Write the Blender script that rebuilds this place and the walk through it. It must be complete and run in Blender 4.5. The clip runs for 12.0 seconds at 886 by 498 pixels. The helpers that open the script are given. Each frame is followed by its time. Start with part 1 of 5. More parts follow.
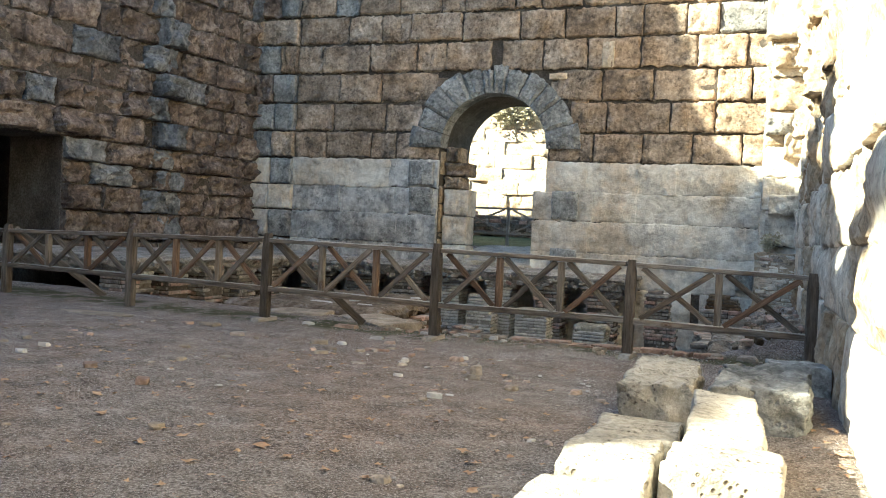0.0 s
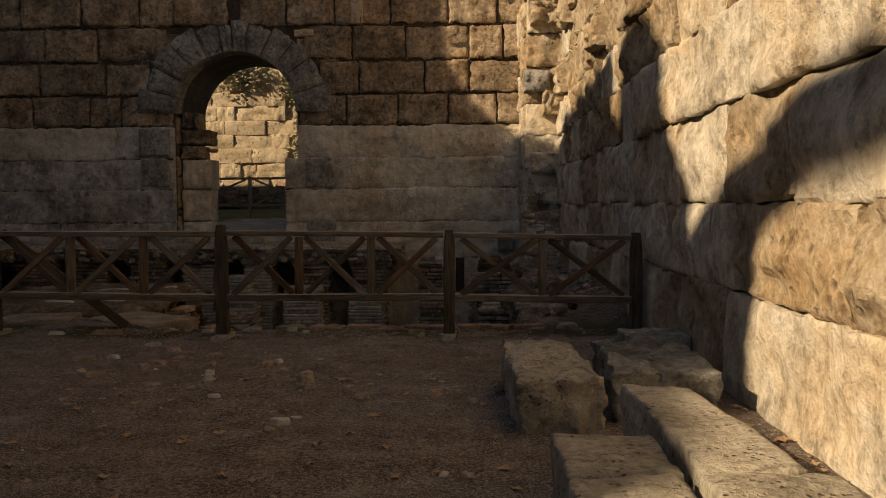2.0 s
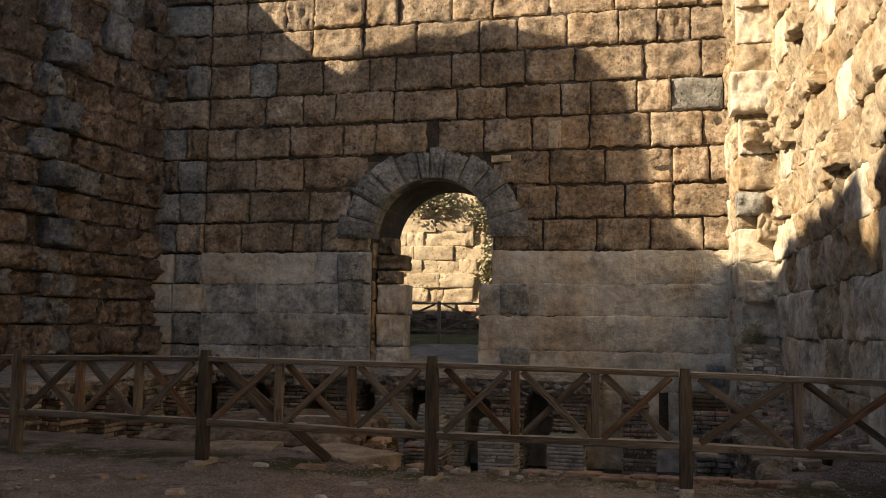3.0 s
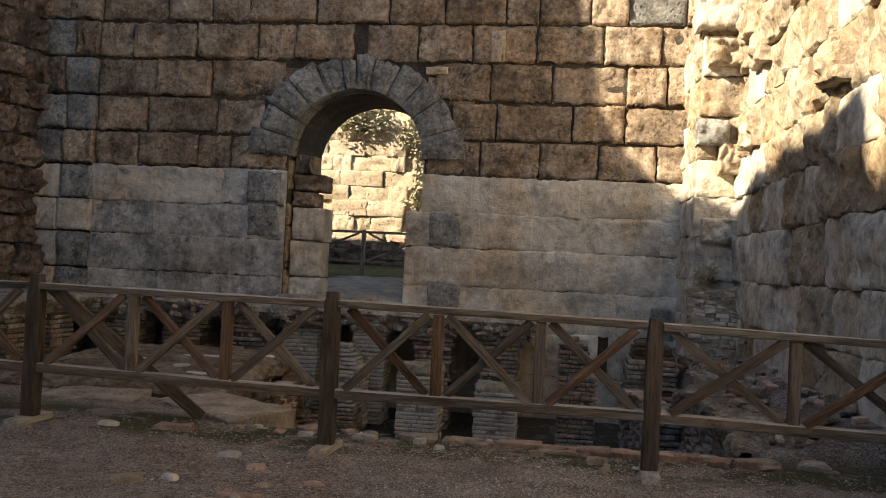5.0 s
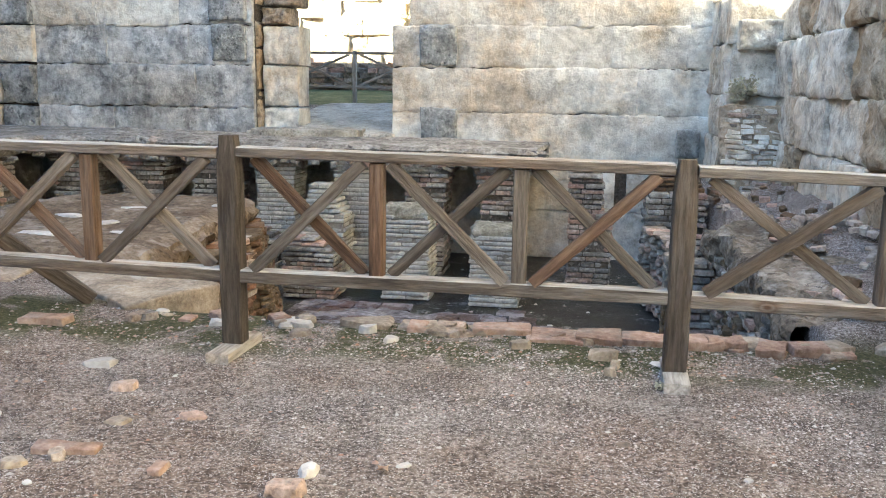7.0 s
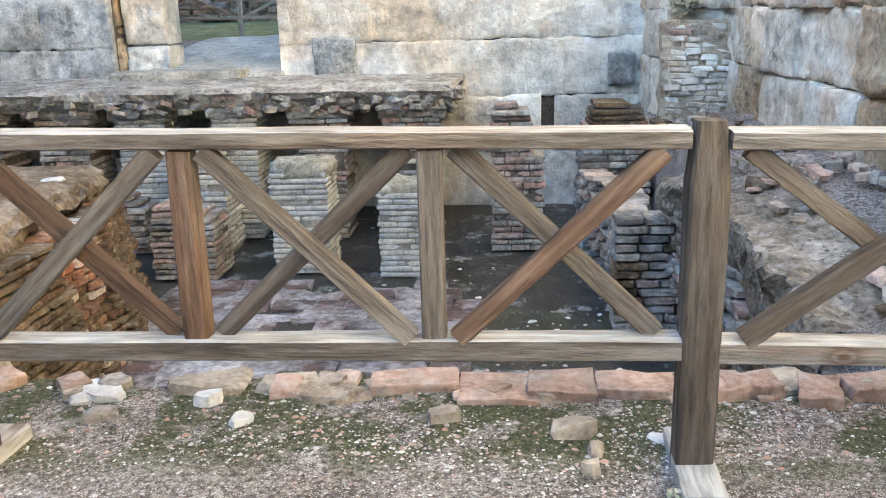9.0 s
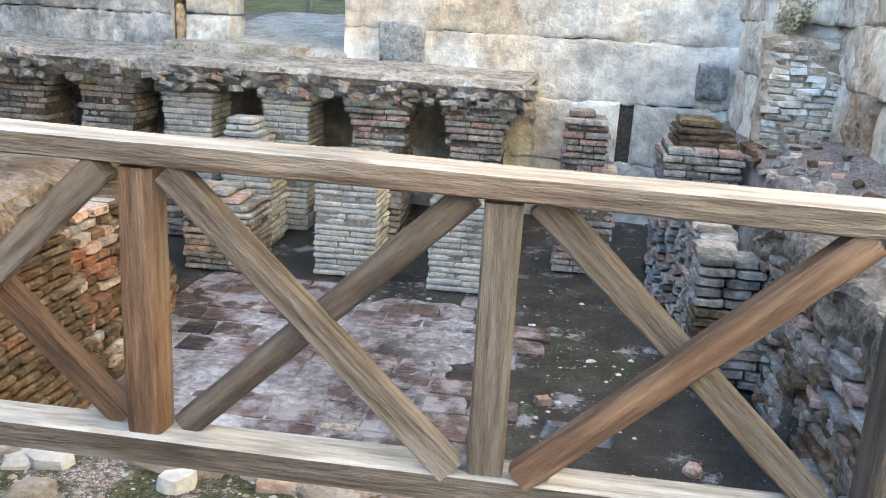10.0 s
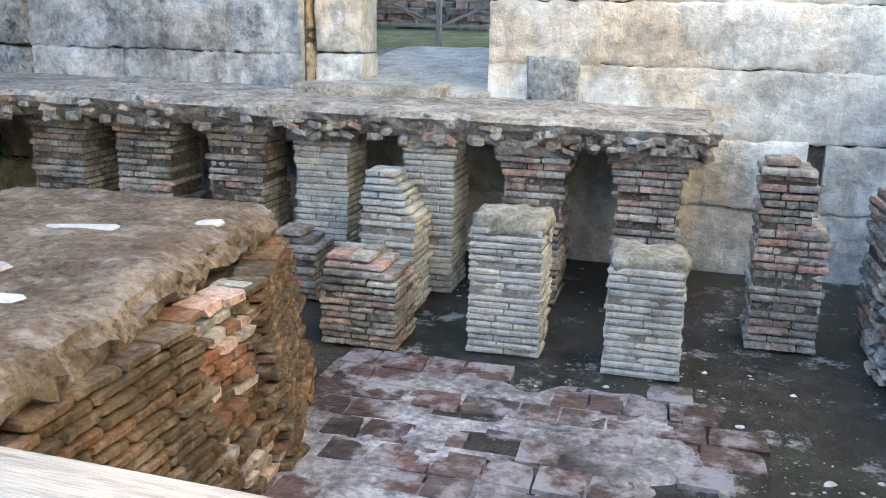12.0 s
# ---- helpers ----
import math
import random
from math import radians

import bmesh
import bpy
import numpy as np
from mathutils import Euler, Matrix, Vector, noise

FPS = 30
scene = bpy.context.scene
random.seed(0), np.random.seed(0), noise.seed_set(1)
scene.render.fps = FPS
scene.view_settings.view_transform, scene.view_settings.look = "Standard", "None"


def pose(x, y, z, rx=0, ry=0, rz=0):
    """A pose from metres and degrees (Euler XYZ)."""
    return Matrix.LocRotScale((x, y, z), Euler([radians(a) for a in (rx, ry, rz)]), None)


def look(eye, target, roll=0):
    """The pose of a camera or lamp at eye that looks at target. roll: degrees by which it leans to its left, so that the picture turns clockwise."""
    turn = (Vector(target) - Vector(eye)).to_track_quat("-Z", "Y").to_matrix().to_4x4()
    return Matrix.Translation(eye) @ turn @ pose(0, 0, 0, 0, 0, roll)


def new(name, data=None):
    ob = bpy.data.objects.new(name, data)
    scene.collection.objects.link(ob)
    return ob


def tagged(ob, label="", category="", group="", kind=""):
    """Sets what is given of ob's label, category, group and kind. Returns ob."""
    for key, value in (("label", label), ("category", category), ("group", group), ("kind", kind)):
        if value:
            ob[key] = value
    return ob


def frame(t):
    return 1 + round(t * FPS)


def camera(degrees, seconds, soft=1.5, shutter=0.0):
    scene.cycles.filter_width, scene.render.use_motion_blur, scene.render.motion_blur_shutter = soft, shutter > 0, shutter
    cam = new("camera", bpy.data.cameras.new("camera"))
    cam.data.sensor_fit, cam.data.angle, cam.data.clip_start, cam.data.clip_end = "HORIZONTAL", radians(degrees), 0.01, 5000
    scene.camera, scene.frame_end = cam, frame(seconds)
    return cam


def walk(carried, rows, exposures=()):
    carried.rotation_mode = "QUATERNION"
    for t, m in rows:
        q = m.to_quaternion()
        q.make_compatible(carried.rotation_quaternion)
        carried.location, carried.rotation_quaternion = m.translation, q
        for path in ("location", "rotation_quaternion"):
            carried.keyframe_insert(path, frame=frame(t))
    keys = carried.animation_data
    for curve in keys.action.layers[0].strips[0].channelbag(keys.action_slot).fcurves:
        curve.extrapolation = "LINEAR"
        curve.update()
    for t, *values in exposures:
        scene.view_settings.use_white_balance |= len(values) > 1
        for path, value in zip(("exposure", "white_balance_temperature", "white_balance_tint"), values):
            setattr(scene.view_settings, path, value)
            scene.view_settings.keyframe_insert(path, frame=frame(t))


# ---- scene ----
cam = camera(53.7, 12.0, 1.05)
PATH = [
    (0, (-0.027, -0.018, 1.298), (-0.708, 1.863, 1.261), 2.8),
    (0.5, (-0.336, 0.319, 1.271), (-0.838, 2.252, 1.166), 2.1),
    (1, (-0.623, 0.589, 1.294), (-0.941, 2.558, 1.146), 2.8),
    (1.5, (-0.915, 0.777, 1.349), (-0.906, 2.771, 1.203), 1.1),
    (2, (-1.221, 1.072, 1.359), (-1.269, 3.069, 1.257), -0.4),
    (2.5, (-1.552, 1.38, 1.429), (-1.898, 3.349, 1.501), 0.5),
    (2.7, (-1.656, 1.509, 1.432), (-2.067, 3.46, 1.59), 1.0),
    (4.3, (-2.0, 3.002, 1.434), (-2.466, 4.936, 1.64), 0.5),
    (4.5, (-2.027, 3.188, 1.44), (-2.395, 5.148, 1.589), 0.8),
    (5, (-1.996, 3.659, 1.414), (-2.281, 5.639, 1.447), 2.8),
    (5.5, (-1.953, 4.141, 1.358), (-2.239, 6.112, 1.174), 4.1),
    (6, (-1.881, 4.638, 1.368), (-2.056, 6.595, 0.995), 1.8),
    (6.5, (-1.807, 5.143, 1.418), (-2.059, 7.091, 1.041), 0.6),
    (6.7, (-1.822, 5.321, 1.439), (-2.13, 7.262, 1.071), 1.4),
    (8.3, (-1.937, 6.793, 1.431), (-2.223, 8.723, 0.995), -1.9),
    (8.5, (-1.954, 6.965, 1.41), (-2.211, 8.895, 0.951), -1.3),
    (9, (-1.959, 7.434, 1.42), (-2.095, 9.358, 0.891), -1.6),
    (9.5, (-1.984, 7.91, 1.42), (-2.132, 9.827, 0.871), 0.7),
    (10, (-2.067, 8.309, 1.392), (-2.318, 10.215, 0.844), 3.2),
    (10.5, (-2.144, 8.685, 1.389), (-2.53, 10.566, 0.828), 3.2),
    (11, (-2.332, 9.064, 1.38), (-3.077, 10.826, 0.796), 4.2),
    (11.5, (-2.599, 9.311, 1.37), (-3.414, 11.048, 0.807), 4.2),
    (12, (-2.829, 9.459, 1.452), (-3.32, 11.331, 0.947), 1.4),
]
EXPOSURES = [(0.0, 2.82, 5300, -5), (0.5, 1.95, 5250, -6), (1.0, 1.25, 5600, -3), (1.5, 0.65, 6250, -2), (2.0, 0.02, 7600, 12), (2.5, 0.88, 6900, 9), (4.5, 1.16, 6550, 10), (5.0, 1.5, 6150, 7), (5.5, 1.9, 5850, 4), (6.0, 3.22, 5450, 0), (6.5, 3.66, 5400, -2), (8.5, 3.98, 5220, -3), (9.5, 4.26, 5250, -3), (10.5, 4.23, 5130, -3), (12.0, 4.16, 5050, -3)]
walk(cam, [(t, look(eye, target, roll)) for t, eye, target, roll in PATH], EXPOSURES)

# ---- light ----
SUN = Vector((1.0, 0.55, -0.65)).normalized()
sun = new("sun", bpy.data.lights.new("sun", "SUN"))
sun.data.energy, sun.data.angle, sun.data.color = 5.0, radians(0.6), (1.0, 0.80, 0.55)
sun.matrix_world = look((-30, -16, 20), Vector((-30, -16, 20)) + SUN)
world = bpy.data.worlds.new("world")
scene.world = world
world.use_nodes = True
sky = world.node_tree.nodes.new("ShaderNodeTexSky")
sky.sky_type, sky.sun_disc = "NISHITA", False
sky.sun_elevation = math.asin(-SUN.z)
sky.sun_rotation = math.atan2(-SUN.x, -SUN.y)
back = world.node_tree.nodes["Background"]
world.node_tree.links.new(sky.outputs[0], back.inputs[0])
back.inputs[1].default_value = 0.05


# ---- materials ----
def ramp(nt, fac, stops):
    r = nt.nodes.new("ShaderNodeValToRGB")
    el = r.color_ramp.elements
    while len(el) < len(stops):
        el.new(0.5)
    for e, (p, c) in zip(el, stops):
        e.position, e.color = p, (c, c, c, 1) if isinstance(c, float) else (*c, 1)
    nt.links.new(fac, r.inputs[0])
    return r.outputs[0]


def mixed(nt, kind, fac, a, b):
    m = nt.nodes.new("ShaderNodeMix")
    m.data_type, m.blend_type = "RGBA", kind
    for value, socket in ((fac, m.inputs[0]), (a, m.inputs[6]), (b, m.inputs[7])):
        if isinstance(value, (float, int)):
            socket.default_value = value
        elif isinstance(value, tuple):
            socket.default_value = (*value, 1)
        else:
            nt.links.new(value, socket)
    return m.outputs[2]


def tex(nt, kind, scale, pos, detail=4.0, rough=0.6):
    n = nt.nodes.new("ShaderNodeTexNoise" if kind == "noise" else "ShaderNodeTexVoronoi")
    n.inputs["Scale"].default_value = scale
    if kind == "noise":
        n.inputs["Detail"].default_value, n.inputs["Roughness"].default_value = detail, rough
        out = n.outputs[0]
    else:
        out = n.outputs["Distance"]
    nt.links.new(pos, n.inputs["Vector"])
    return out


def material(name, dark, mid, light, stain=(0.1, 0.1, 0.1), stain_amount=0.5, big=1.2, fine=14.0, pits=0.0, pit_scale=9.0,
             rough=0.9, bump=0.5, vary=0.35, stretch=(1, 1, 1), tints=None, white=0.0, streak=0.0, local=False, grime=0.75, warm=0.0, lime=(0.62, 0.6, 0.56), knots=False):
    """Weathered surface: tone noise at two scales, patchy stains, pits, streaks down the face, a tone of its own for each piece."""
    m = bpy.data.materials.new(name)
    m.use_nodes = True
    nt = m.node_tree
    bsdf = nt.nodes["Principled BSDF"]
    if local:
        co = nt.nodes.new("ShaderNodeTexCoord")
        source = co.outputs["Object"]
    else:
        source = nt.nodes.new("ShaderNodeNewGeometry").outputs["Position"]
    mp = nt.nodes.new("ShaderNodeMapping")
    mp.inputs["Scale"].default_value = stretch
    nt.links.new(source, mp.inputs[0])
    info = nt.nodes.new("ShaderNodeObjectInfo")
    pos = mp.outputs[0]
    if local:
        add = nt.nodes.new("ShaderNodeVectorMath")
        add.operation = "MULTIPLY_ADD"
        add.inputs[1].default_value = (1, 1, 1)
        sc = nt.nodes.new("ShaderNodeVectorMath")
        sc.operation = "SCALE"
        sc.inputs[0].default_value = (37.0, 17.0, 53.0)
        nt.links.new(info.outputs["Random"], sc.inputs["Scale"])
        nt.links.new(mp.outputs[0], add.inputs[0])
        nt.links.new(sc.outputs[0], add.inputs[2])
        pos = add.outputs[0]
    n_big, n_fine = tex(nt, "noise", big, pos, 6.0, 0.65), tex(nt, "noise", fine, pos, 5.0, 0.7)
    blend = mixed(nt, "MIX", 0.5, n_big, n_fine)
    col = ramp(nt, blend, [(0.36, dark), (0.5, mid), (0.64, light)])
    if tints:
        tone = ramp(nt, info.outputs["Random"], [(i / max(1, len(tints) - 1), c) for i, c in enumerate(tints)])
        col = mixed(nt, "MULTIPLY", 1.0, col, tone)
    if vary:
        tone = ramp(nt, info.outputs["Random"], [(0.0, 1.0 - vary), (0.5, 1.0), (1.0, 1.0 + vary * 0.4)])
        col = mixed(nt, "MULTIPLY", 1.0, col, tone)
    if stain_amount:
        patch = ramp(nt, tex(nt, "noise", big * 0.7 + 0.37, pos, 8.0, 0.72), [(0.5, 0.0), (0.66, float(stain_amount))])
        col = mixed(nt, "MIX", patch, col, stain)
    if white:
        patch = ramp(nt, tex(nt, "noise", big * 1.7 + 0.9, pos, 7.0, 0.7), [(0.54 - 0.06 * (white > 0.7), 0.0), (0.68 - 0.1 * (white > 0.7), float(white))])
        col = mixed(nt, "MIX", patch, col, lime)
    if not local and fine < 20 and grime:
        dirt = ramp(nt, tex(nt, "noise", fine * 0.45, pos, 8.0, 0.78), [(0.36, 0.25), (0.47, 1.0)])
        col = mixed(nt, "MULTIPLY", float(grime), col, dirt)
    if warm:
        patch = ramp(nt, tex(nt, "noise", big * 0.55 + 0.11, pos, 9.0, 0.7), [(0.46, 0.0), (0.6, float(warm))])
        col = mixed(nt, "MULTIPLY", patch, col, (0.86, 0.66, 0.43))
    if streak:
        st = nt.nodes.new("ShaderNodeMapping")
        st.inputs["Scale"].default_value = (5.0, 5.0, 0.35)
        nt.links.new(source, st.inputs[0])
        run = ramp(nt, tex(nt, "noise", 1.0, st.outputs[0], 6.0, 0.65), [(0.5, 0.0), (0.7, float(streak))])
        col = mixed(nt, "MIX", run, col, tuple(v * 0.45 for v in dark))
    height = mixed(nt, "MIX", 0.4, n_fine, n_big)
    if pits:
        hole = ramp(nt, tex(nt, "voronoi", pit_scale, pos), [(0.08, 0.0), (0.34, 1.0)])
        sparse = ramp(nt, tex(nt, "noise", pit_scale * 0.2, pos, 5.0), [(0.5, 1.0), (0.6, 0.0)])
        hole = mixed(nt, "LIGHTEN", 1.0, hole, sparse)
        col = mixed(nt, "MULTIPLY", float(pits), col, mixed(nt, "MIX", hole, (0.35, 0.3, 0.27), (1.0, 1.0, 1.0)))
        height = mixed(nt, "MULTIPLY", 1.0, height, hole)
    if knots:
        # broad bands of grain, warm where the grey has worn off, and dark knots ringed by orange
        band = nt.nodes.new("ShaderNodeMapping")
        band.inputs["Scale"].default_value = (3.2, 30, 30)
        nt.links.new(source, band.inputs[0])
        lines = tex(nt, "noise", 1.6, band.outputs[0], 5.0, 0.65)
        col = mixed(nt, "MULTIPLY", 0.8, col, ramp(nt, lines, [(0.36, (0.6, 0.57, 0.54)), (0.5, (1.0, 1.0, 1.0)), (0.64, (1.2, 1.2, 1.2))]))
        patch = ramp(nt, tex(nt, "noise", 0.9, pos, 3.0, 0.6), [(0.5, 0.0), (0.64, 0.6)])
        col = mixed(nt, "MULTIPLY", patch, col, (1.05, 0.88, 0.72))
        eye = nt.nodes.new("ShaderNodeMapping")
        eye.inputs["Scale"].default_value = (2.0, 3.6, 3.6)
        nt.links.new(source if not local else add.outputs[0], eye.inputs[0])
        if local:
            eye.inputs["Scale"].default_value = (2.0 / stretch[0], 3.6 / stretch[1], 3.6 / stretch[2])
        spot = ramp(nt, tex(nt, "voronoi", 1.0, eye.outputs[0]), [(0.03, 0.0), (0.06, 0.75), (0.085, 0.3), (0.16, 1.0)])
        col = mixed(nt, "MULTIPLY", 0.85, col, mixed(nt, "MIX", spot, (0.42, 0.24, 0.13), (1.0, 1.0, 1.0)))
    nt.links.new(col, bsdf.inputs["Base Color"])
    bsdf.inputs["Roughness"].default_value = rough
    bsdf.inputs["Specular IOR Level"].default_value = 0.25
    bn = nt.nodes.new("ShaderNodeBump")
    bn.inputs["Strength"].default_value, bn.inputs["Distance"].default_value = bump, 0.5 / fine + 0.01
    nt.links.new(height, bn.inputs["Height"])
    nt.links.new(bn.outputs[0], bsdf.inputs["Normal"])
    return m


STONE_UP = material("brown_limestone", (0.121, 0.094, 0.068), (0.407, 0.325, 0.242), (0.726, 0.605, 0.473), (0.065, 0.057, 0.05), 0.8, 1.3, 13, 0.75, 15, 0.92, 1.0, 0.24, streak=0.4, warm=0.4)
STONE_LOW = material("pale_limestone", (0.40, 0.365, 0.305), (0.71, 0.67, 0.59), (0.90, 0.87, 0.79), (0.24, 0.237, 0.225), 0.7, 1.1, 7, 0.0, 13, 0.9, 1.0, 0.10, white=0.5, streak=0.2, grime=0.4, warm=0.55, lime=(0.72, 0.70, 0.65))
STONE_LOW_GREY = material("grey_stained_limestone", (0.25, 0.247, 0.238), (0.52, 0.513, 0.49), (0.80, 0.785, 0.75), (0.12, 0.122, 0.122), 0.85, 1.1, 8, 0.0, 13, 0.9, 1.0, 0.16, white=0.7, streak=0.35, grime=0.7, warm=0.25)
STONE_GREY = material("grey_limestone", (0.11, 0.112, 0.11), (0.30, 0.30, 0.285), (0.56, 0.55, 0.52), (0.06, 0.06, 0.06), 0.65, 1.8, 15, 0.6, 12, 0.92, 1.0, 0.2, white=0.3)
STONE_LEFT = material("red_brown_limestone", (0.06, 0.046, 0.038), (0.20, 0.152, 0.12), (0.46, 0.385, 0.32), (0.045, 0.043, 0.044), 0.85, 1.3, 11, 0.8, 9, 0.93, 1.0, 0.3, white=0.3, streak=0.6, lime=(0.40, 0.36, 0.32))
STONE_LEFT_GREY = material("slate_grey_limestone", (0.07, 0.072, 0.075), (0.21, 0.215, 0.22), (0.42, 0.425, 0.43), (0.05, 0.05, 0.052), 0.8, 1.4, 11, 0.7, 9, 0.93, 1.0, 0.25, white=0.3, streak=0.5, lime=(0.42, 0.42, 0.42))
STONE_RIGHT = material("ochre_crusted_limestone", (0.22, 0.17, 0.115), (0.45, 0.375, 0.275), (0.65, 0.575, 0.465), (0.21, 0.155, 0.10), 0.7, 1.3, 14, 0.8, 8, 0.9, 0.9, 0.14, white=0.35, streak=0.12, grime=0.65, warm=0.6)
STONE_RIGHT_PALE = material("pale_crusted_limestone", (0.34, 0.30, 0.24), (0.70, 0.65, 0.56), (0.90, 0.87, 0.79), (0.24, 0.215, 0.18), 0.65, 1.6, 9, 0.0, 9, 0.9, 1.0, 0.08, white=0.5, streak=0.3, grime=0.6, warm=0.5, lime=(0.74, 0.72, 0.67))
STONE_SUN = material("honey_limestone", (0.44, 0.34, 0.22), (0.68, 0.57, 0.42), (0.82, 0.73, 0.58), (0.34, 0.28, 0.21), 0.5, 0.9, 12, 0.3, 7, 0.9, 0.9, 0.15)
TRAVERTINE = material("pitted_travertine", (0.25, 0.22, 0.175), (0.48, 0.44, 0.365), (0.66, 0.62, 0.54), (0.16, 0.15, 0.13), 0.6, 1.8, 19, 1.0, 27, 0.9, 1.0, 0.12, grime=0.6)
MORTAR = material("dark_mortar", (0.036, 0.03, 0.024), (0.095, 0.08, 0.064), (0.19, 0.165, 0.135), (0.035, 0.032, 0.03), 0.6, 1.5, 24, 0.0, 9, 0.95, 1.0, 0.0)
EARTH_MORTAR = material("brown_earth_mortar", (0.03, 0.022, 0.015), (0.08, 0.06, 0.042), (0.17, 0.135, 0.10), (0.03, 0.026, 0.022), 0.6, 2.5, 28, 0.0, 9, 0.95, 1.0, 0.0)
LIME_MORTAR = material("grey_lime_mortar", (0.13, 0.118, 0.10), (0.24, 0.222, 0.195), (0.38, 0.355, 0.32), (0.09, 0.085, 0.078), 0.5, 3, 34, 0.0, 9, 0.95, 1.0, 0.0)
BRICK_PALE = material("pale_thin_brick", (0.28, 0.27, 0.245), (0.50, 0.485, 0.44), (0.70, 0.68, 0.63), (0.17, 0.17, 0.165), 0.5, 3.0, 26, 0.0, 9, 0.9, 1.0, 0.25, tints=[(1.0, 1.0, 1.0), (0.95, 0.97, 1.0), (1.0, 0.97, 0.9), (0.85, 0.86, 0.88)], white=0.3)
BRICK_GREY = material("sooty_grey_brick", (0.11, 0.102, 0.092), (0.29, 0.268, 0.24), (0.52, 0.49, 0.44), (0.085, 0.082, 0.08), 0.5, 3.0, 22, 0.0, 9, 0.9, 1.0, 0.4, tints=[(1.0, 1.0, 1.0), (1.03, 0.95, 0.87), (1.0, 1.0, 0.98), (1.15, 0.8, 0.7), (1.0, 0.98, 0.93), (0.95, 0.97, 1.0)], white=0.35)
BRICK_RED = material("weathered_tan_brick", (0.042, 0.03, 0.019), (0.128, 0.094, 0.06), (0.25, 0.19, 0.125), (0.065, 0.052, 0.039), 0.5, 3.0, 22, 0.0, 9, 0.9, 1.0, 0.35, tints=[(1.0, 0.97, 0.9), (1.05, 0.95, 0.8), (1.0, 1.0, 0.92), (1.15, 0.86, 0.7), (0.82, 0.8, 0.76), (1.0, 1.0, 0.95)], white=0.2)
BRICK_ORANGE = material("broken_orange_brick", (0.096, 0.046, 0.027), (0.216, 0.114, 0.068), (0.336, 0.208, 0.14), (0.09, 0.065, 0.05), 0.6, 3.0, 22, 0.0, 9, 0.9, 1.0, 0.35, tints=[(1, 1, 1), (1.0, 1.15, 1.2), (1.15, 0.9, 0.8), (0.8, 0.85, 0.85)], white=0.2)
CRUST = material("brown_crumbled_concrete", (0.063, 0.045, 0.031), (0.171, 0.131, 0.092), (0.324, 0.275, 0.221), (0.10, 0.068, 0.042), 0.7, 1.6, 16, 0.5, 24, 0.93, 1.0, 0.0, white=0.55, lime=(0.42, 0.385, 0.35))
MOSSY = material("mossy_crumbled_mortar", (0.11, 0.10, 0.072), (0.28, 0.262, 0.21), (0.48, 0.455, 0.39), (0.11, 0.105, 0.07), 0.6, 4, 21, 0.5, 30, 0.93, 1.0, 0.0, white=0.3)
TERRACOTTA = material("orange_terracotta", (0.20, 0.125, 0.09), (0.37, 0.25, 0.19), (0.53, 0.40, 0.325), (0.22, 0.19, 0.16), 0.8, 4, 30, 0.0, 9, 0.9, 0.8, 0.3, white=0.55, lime=(0.48, 0.42, 0.37))
TILE_FLOOR = material("wet_worn_floor_tile", (0.035, 0.027, 0.025), (0.101, 0.074, 0.067), (0.185, 0.141, 0.129), (0.026, 0.023, 0.021), 0.85, 0.85, 14, 0.0, 9, 0.4, 0.7, 0.25, white=0.74, tints=[(1, 1, 1), (1.2, 0.88, 0.8), (0.85, 0.86, 0.86), (1.06, 0.94, 0.86)], grime=0.6, lime=(0.36, 0.345, 0.36))
LIME_BED = material("lilac_white_lime_bed", (0.07, 0.06, 0.056), (0.24, 0.222, 0.225), (0.54, 0.525, 0.55), (0.03, 0.027, 0.025), 0.95, 0.8, 13, 0.0, 9, 0.5, 0.8, 0.0)
CONCRETE = material("crumbled_opus_concrete", (0.13, 0.112, 0.092), (0.33, 0.298, 0.258), (0.58, 0.545, 0.49), (0.10, 0.092, 0.075), 0.7, 2.6, 17, 0.3, 34, 0.93, 1.0, 0.0, white=0.55)
BENCH = material("brown_bench_concrete", (0.08, 0.064, 0.047), (0.225, 0.185, 0.14), (0.43, 0.38, 0.315), (0.075, 0.062, 0.046), 0.7, 2.6, 17, 0.4, 26, 0.94, 1.0, 0.0, white=0.35)
PALE_STONE = material("white_marble_chip", (0.42, 0.40, 0.37), (0.56, 0.54, 0.51), (0.70, 0.68, 0.65), (0.33, 0.30, 0.27), 0.6, 6, 30, 0.0, 9, 0.8, 0.5, 0.2)
TAN_STONE = material("tan_flat_stone", (0.17, 0.135, 0.10), (0.345, 0.285, 0.22), (0.50, 0.435, 0.355), (0.16, 0.145, 0.12), 0.6, 4, 30, 0.0, 9, 0.9, 1.0, 0.25, white=0.25)
RUBBLE = material("mixed_rubble_stone", (0.17, 0.148, 0.125), (0.41, 0.365, 0.315), (0.64, 0.59, 0.525), (0.13, 0.115, 0.10), 0.5, 4, 30, 0.3, 14, 0.92, 1.0, 0.35, tints=[(1, 1, 1), (1.05, 0.93, 0.84), (1.0, 0.98, 0.95), (1.15, 0.84, 0.73), (1, 1, 0.97)], white=0.4)
WOOD = material("weathered_grey_brown_timber", (0.046, 0.036, 0.029), (0.112, 0.093, 0.075), (0.188, 0.16, 0.135), (0.216, 0.2, 0.179), 0.55, 0.8, 5, 0.0, 9, 0.75, 0.6, 0.25, stretch=(0.7, 7, 7), local=True, knots=True)
